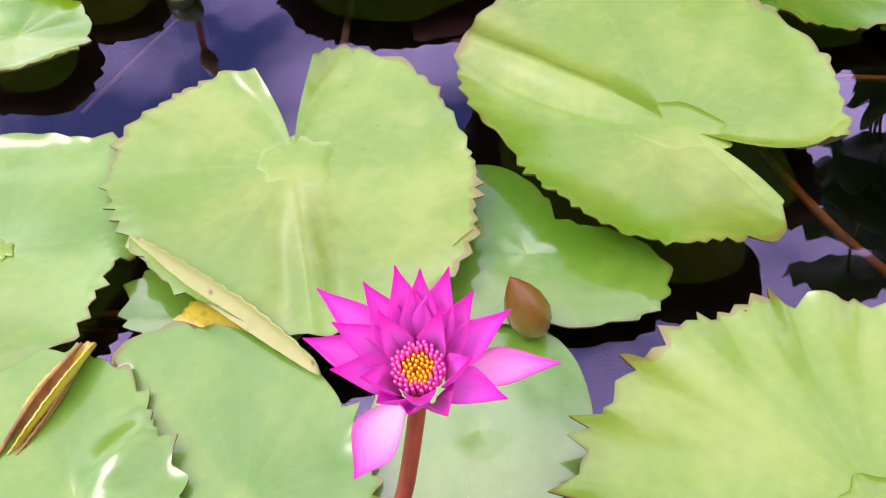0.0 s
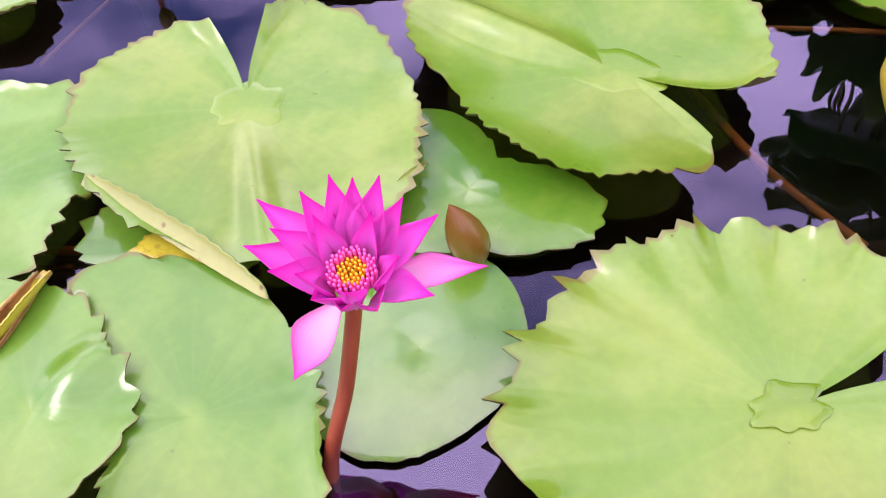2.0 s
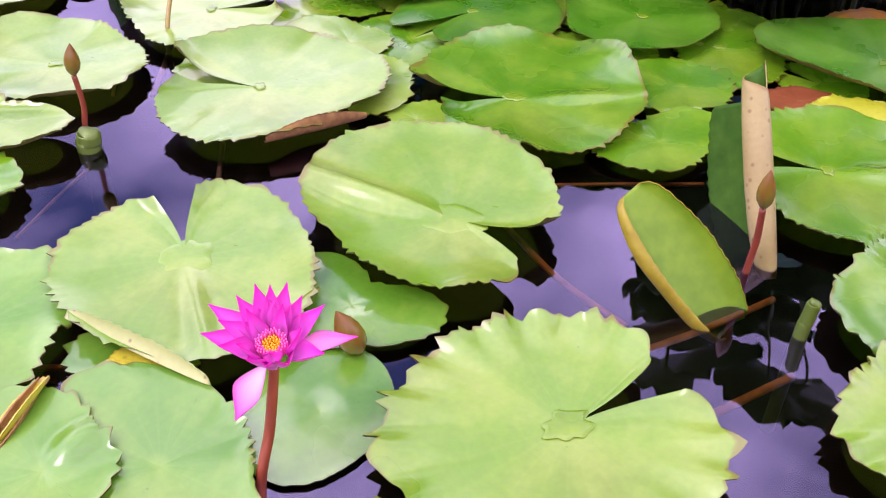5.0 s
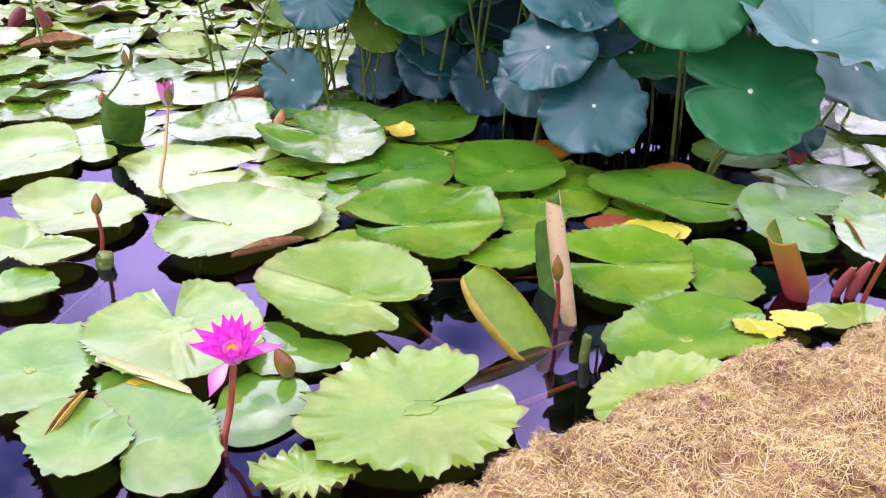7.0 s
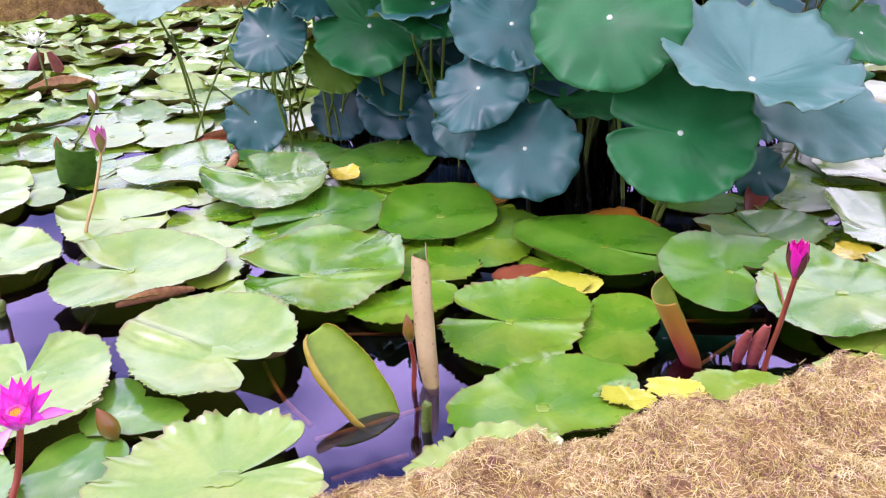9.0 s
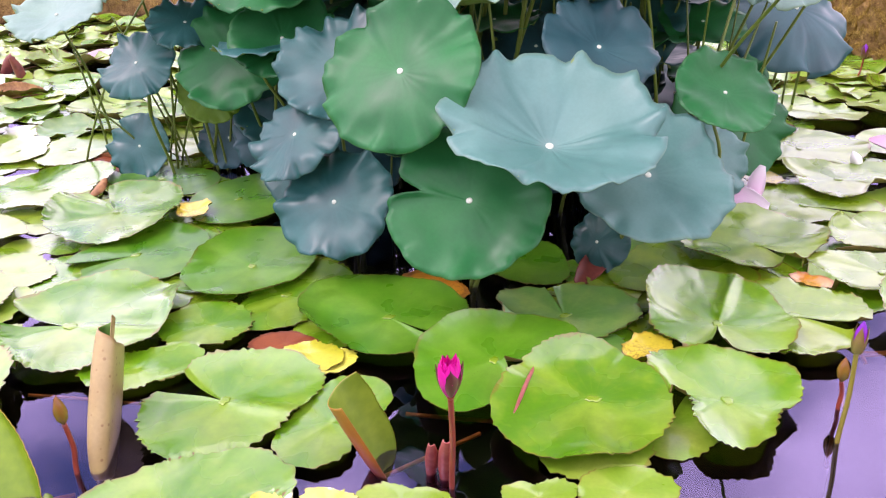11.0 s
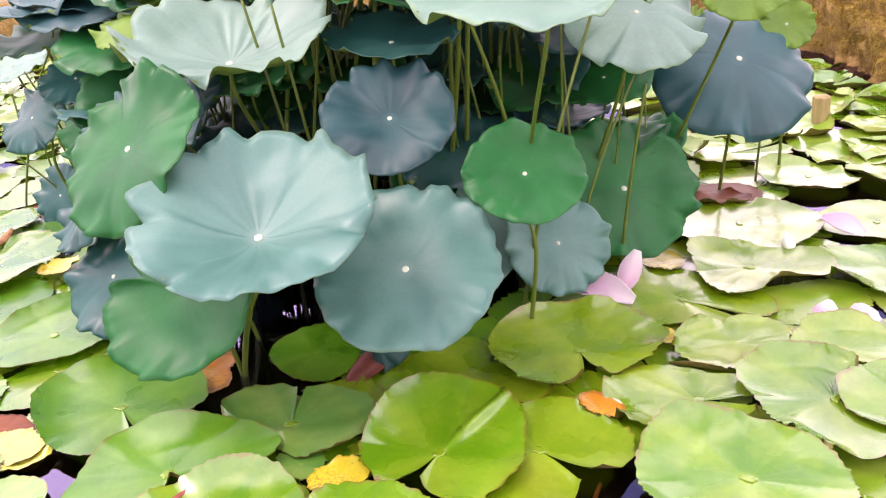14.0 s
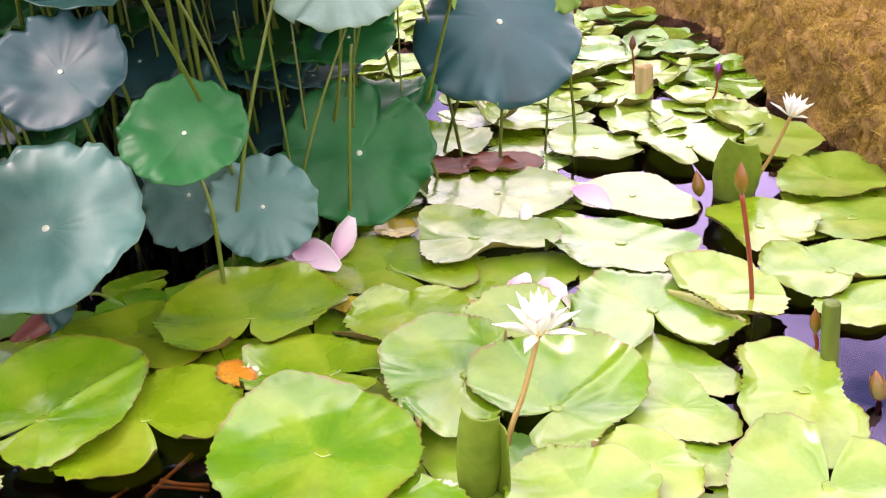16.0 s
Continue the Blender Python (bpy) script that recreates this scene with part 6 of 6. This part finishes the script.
sunken(STEM_SUNK, 0.006, (-0.576, 0.646, -0.018), (-0.515, 0.645, -0.018), (-0.419, 0.648, -0.018))
sunken(STEM_SUNK, 0.005, (-0.612, 0.626, -0.050), (-0.539, 0.636, -0.050), (-0.451, 0.647, -0.050))
sunken(STEM_PALE, 0.007, (-0.279, 1.408, -0.030), (-0.267, 1.279, -0.030), (-0.257, 1.161, -0.030))
sunken(STEM_PALE, 0.004, (-0.560, 1.368, -0.040), (-0.609, 1.219, -0.040), (-0.654, 1.051, -0.040))
sunken(STEM_PALE, 0.008, (-0.556, 2.276, -0.040), (-0.520, 1.945, -0.040), (-0.508, 1.670, -0.040))
sunken(STEM_SUNK, 0.005, (-0.675, 1.969, -0.050), (-0.620, 1.691, -0.050))
sunken(STEM_SUNK, 0.006, (1.604, 0.944, -0.012), (1.824, 1.149, -0.012))
sunken(STEM_SUNK, 0.006, (1.606, 1.221, -0.018), (1.886, 1.215, -0.018))
sunken(STEM_SUNK, 0.005, (2.803, 1.379, -0.012), (2.862, 1.634, -0.012))
sunken(STEM_SUNK, 0.004, (2.915, 1.659, -0.010), (3.057, 1.691, -0.010))
sunken(STEM_SUNK, 0.006, (2.921, 1.683, -0.010), (2.977, 1.686, -0.010), (3.045, 1.706, -0.010))
sunken(STEM_SUNK, 0.006, (2.926, 1.625, -0.012), (2.930, 1.790, -0.012))
sunken(STEM_SUNK, 0.005, (3.262, 2.750, -0.010), (3.338, 2.920, -0.010))

# ---------------------------------------------------------------- pads lying under the others
def inside(x, y):
    poly = [*NEAR[:-1], *RIGHT[:-1], *FAR[:-1], *LEFT[:-1]]
    odd = False
    for i in range(len(poly)):
        (x0, y0), (x1, y1) = poly[i], poly[i - 1]
        if (y0 > y) != (y1 > y) and x < (x1 - x0) * (y - y0) / (y1 - y0) + x0:
            odd = not odd
    return odd


def in_poly(poly, x, y):
    odd = False
    for i in range(len(poly)):
        (x0, y0), (x1, y1) = poly[i], poly[i - 1]
        if (y0 > y) != (y1 > y) and x < (x1 - x0) * (y - y0) / (y1 - y0) + x0:
            odd = not odd
    return odd


OPEN_WATER = [
    [(1.2, 2.15), (1.3, 2.0), (1.6, 1.88), (1.75, 1.78), (1.95, 2.0), (2.02, 2.45), (2.5, 3.0), (2.6, 3.4), (0.2, 3.4), (0.3, 3.05), (0.9, 2.45)],
    [(-0.55, 0.9), (-1.0, 0.9), (-1.3, 2.4), (-0.83, 2.5), (-0.45, 1.8), (-0.45, 1.5)],
    [(2.55, 1.1), (2.55, 1.62), (2.95, 1.85), (3.1, 1.9), (3.4, 1.6), (3.3, 1.1)],
    [(1.3, 0.9), (1.40, 1.44), (1.47, 1.58), (1.85, 1.35), (1.75, 0.9)],
    [(3.3, 3.95), (3.5, 4.2), (4.15, 4.2), (4.16, 3.2), (3.9, 3.2), (3.75, 3.85)],
    [(4.1, 3.0), (4.8, 3.2), (4.8, 2.2), (4.3, 2.2), (4.12, 2.6)],
    [(2.3, 1.5), (2.4, 1.7), (2.96, 1.85), (3.15, 1.6), (2.7, 1.4)],
]
rnd = random.Random(52)
under_meshes = []
for i in range(12):
    kind = ("green", "olive", "deep", "pale", "olive", "mid", "green", "pale", "olive", "green", "pale", "glau")[i]
    shape = tuple(rnd.uniform(-0.10, 0.10) for _ in range(6))
    under_meshes.append((kind, pad_mesh(kind, 0.2, shape, (rnd.uniform(0, 360), rnd.uniform(3, 12)), 700 + i, rings=7, steps=96, lift=0.002, swell=0.001)))
low, tries = [], 0
while len(low) < 190 and tries < 12000:
    tries += 1
    x, y = rnd.uniform(-1.6, 4.6), rnd.uniform(1.15, 4.4)
    r = rnd.uniform(0.11, 0.23)
    if (x < 1.25 and y < 1.75) or not all(inside(x + dx, y + dy) for dx in (-0.2, 0.2) for dy in (-0.2, 0.2)):
        continue
    if y > 2.95 and 0.2 < x < 2.6:
        continue
    if any(in_poly(p, x + r * 0.85 * math.cos(a), y + r * 0.85 * math.sin(a)) for p in OPEN_WATER for a in (0, 0.8, 1.6, 2.4, 3.1, 3.9, 4.7, 5.5)):
        continue
    if any((x - a) ** 2 + (y - b) ** 2 < (0.66 * (r + c)) ** 2 for a, b, c in low):
        continue
    if any((x - a) ** 2 + (y - b) ** 2 < (0.45 * (r + c)) ** 2 for a, b, c in FIXED_PADS):
        continue
    # the deep kind, coloured for the clump's reflection, goes only near the clump
    near_clump = 0.2 < x < 3.0 and y > 1.6
    kind, me = rnd.choice([u for u in under_meshes if (u[0] in ("deep", "green", "olive", "mid")) == near_clump or u[0] in ("olive", "green")])
    ob = new("lily_pad", me)
    ob.matrix_basis = pose(x, y, rnd.choice((0.0015, 0.003, 0.0045)), 0, 0, rnd.uniform(0, 360)) @ Matrix.Scale(r / 0.2, 4)
    tagged(ob, PAD_LABELS[kind], "lily pad", "water lily pads")
    low.append((x, y, r))

# ---------------------------------------------------------------- the far field of pads
rnd = random.Random(77)
FAR_KINDS = ("pale", "green", "pale", "olive", "green", "pale", "glau", "pale")
far_meshes = []
for i, kind in enumerate(FAR_KINDS * 2):
    shape = tuple(rnd.uniform(-0.11, 0.11) for _ in range(6))
    far_meshes.append((kind, pad_mesh(kind, 0.22, shape, (rnd.uniform(0, 360), rnd.uniform(4, 13)), 900 + i, rings=8, steps=100, lift=0.035, roll_wave=0.02, curl=((rnd.uniform(0, 360), rnd.uniform(0, 360), 0.4, 0.03),))))
placed, distant = list(FIXED_PADS), []
tries = 0
while len(placed) < len(FIXED_PADS) + 340 and tries < 14000:
    tries += 1
    x, y = rnd.uniform(-4.4, 4.9), rnd.uniform(-0.6, 7.7)
    r = rnd.uniform(0.15, 0.30)
    if y < (4.3 if x > 2.7 else 3.15 if x > -1.0 else 2.2 if x > -1.5 else -0.5) or not inside(x, y):
        continue
    if x > 4.75 and y < 4 or (0.45 < x < 2.6 and 3.0 < y < 4.7):
        continue
    gap = 0.52 if y > 3.6 else 0.58
    if any((x - a) ** 2 + (y - b) ** 2 < (gap * (r + c)) ** 2 for a, b, c in placed):
        continue
    if not inside(x - 0.16, y - 0.16) or not inside(x + 0.16, y + 0.16):
        continue
    kind, me = rnd.choice(far_meshes)
    m = pose(x, y, 0.006 + rnd.choice((0, 0.007, 0.014, 0.021)), rnd.uniform(-2, 2), rnd.uniform(-2, 2), rnd.uniform(0, 360)) @ Matrix.Scale(r / 0.22, 4)
    placed.append((x, y, r))
    if y < 4.4 and -2.3 < x < 4.8 or (x > 2.7 and y < 5.4):
        ob = new("lily_pad", me)
        ob.matrix_basis = m
        tagged(ob, PAD_LABELS[kind], "lily pad", "water lily pads")
    else:
        distant.append((kind, me, m))

kinds = list(PADS)
fv, ff, fi, fu = [], [], [], []
for kind, me, m in distant:
    base = len(fv)
    fv += [m @ v.co for v in me.vertices]
    uv = {l.vertex_index: tuple(me.uv_layers[0].data[l.index].uv) for l in me.loops}
    fu += [uv.get(i, (0, 0)) for i in range(len(me.vertices))]
    for p in me.polygons:
        ff.append(tuple(base + i for i in p.vertices))
        fi.append(kinds.index(kind) if p.material_index == 0 else len(kinds))
tagged(new("far_lily_pads", mesh_of("far_lily_pads", fv, ff, [PADS[k] for k in kinds] + [PAD_UNDER], fi, fu)), "crowded pale green lily pads across the far pond", "lily pads", kind="stuff")
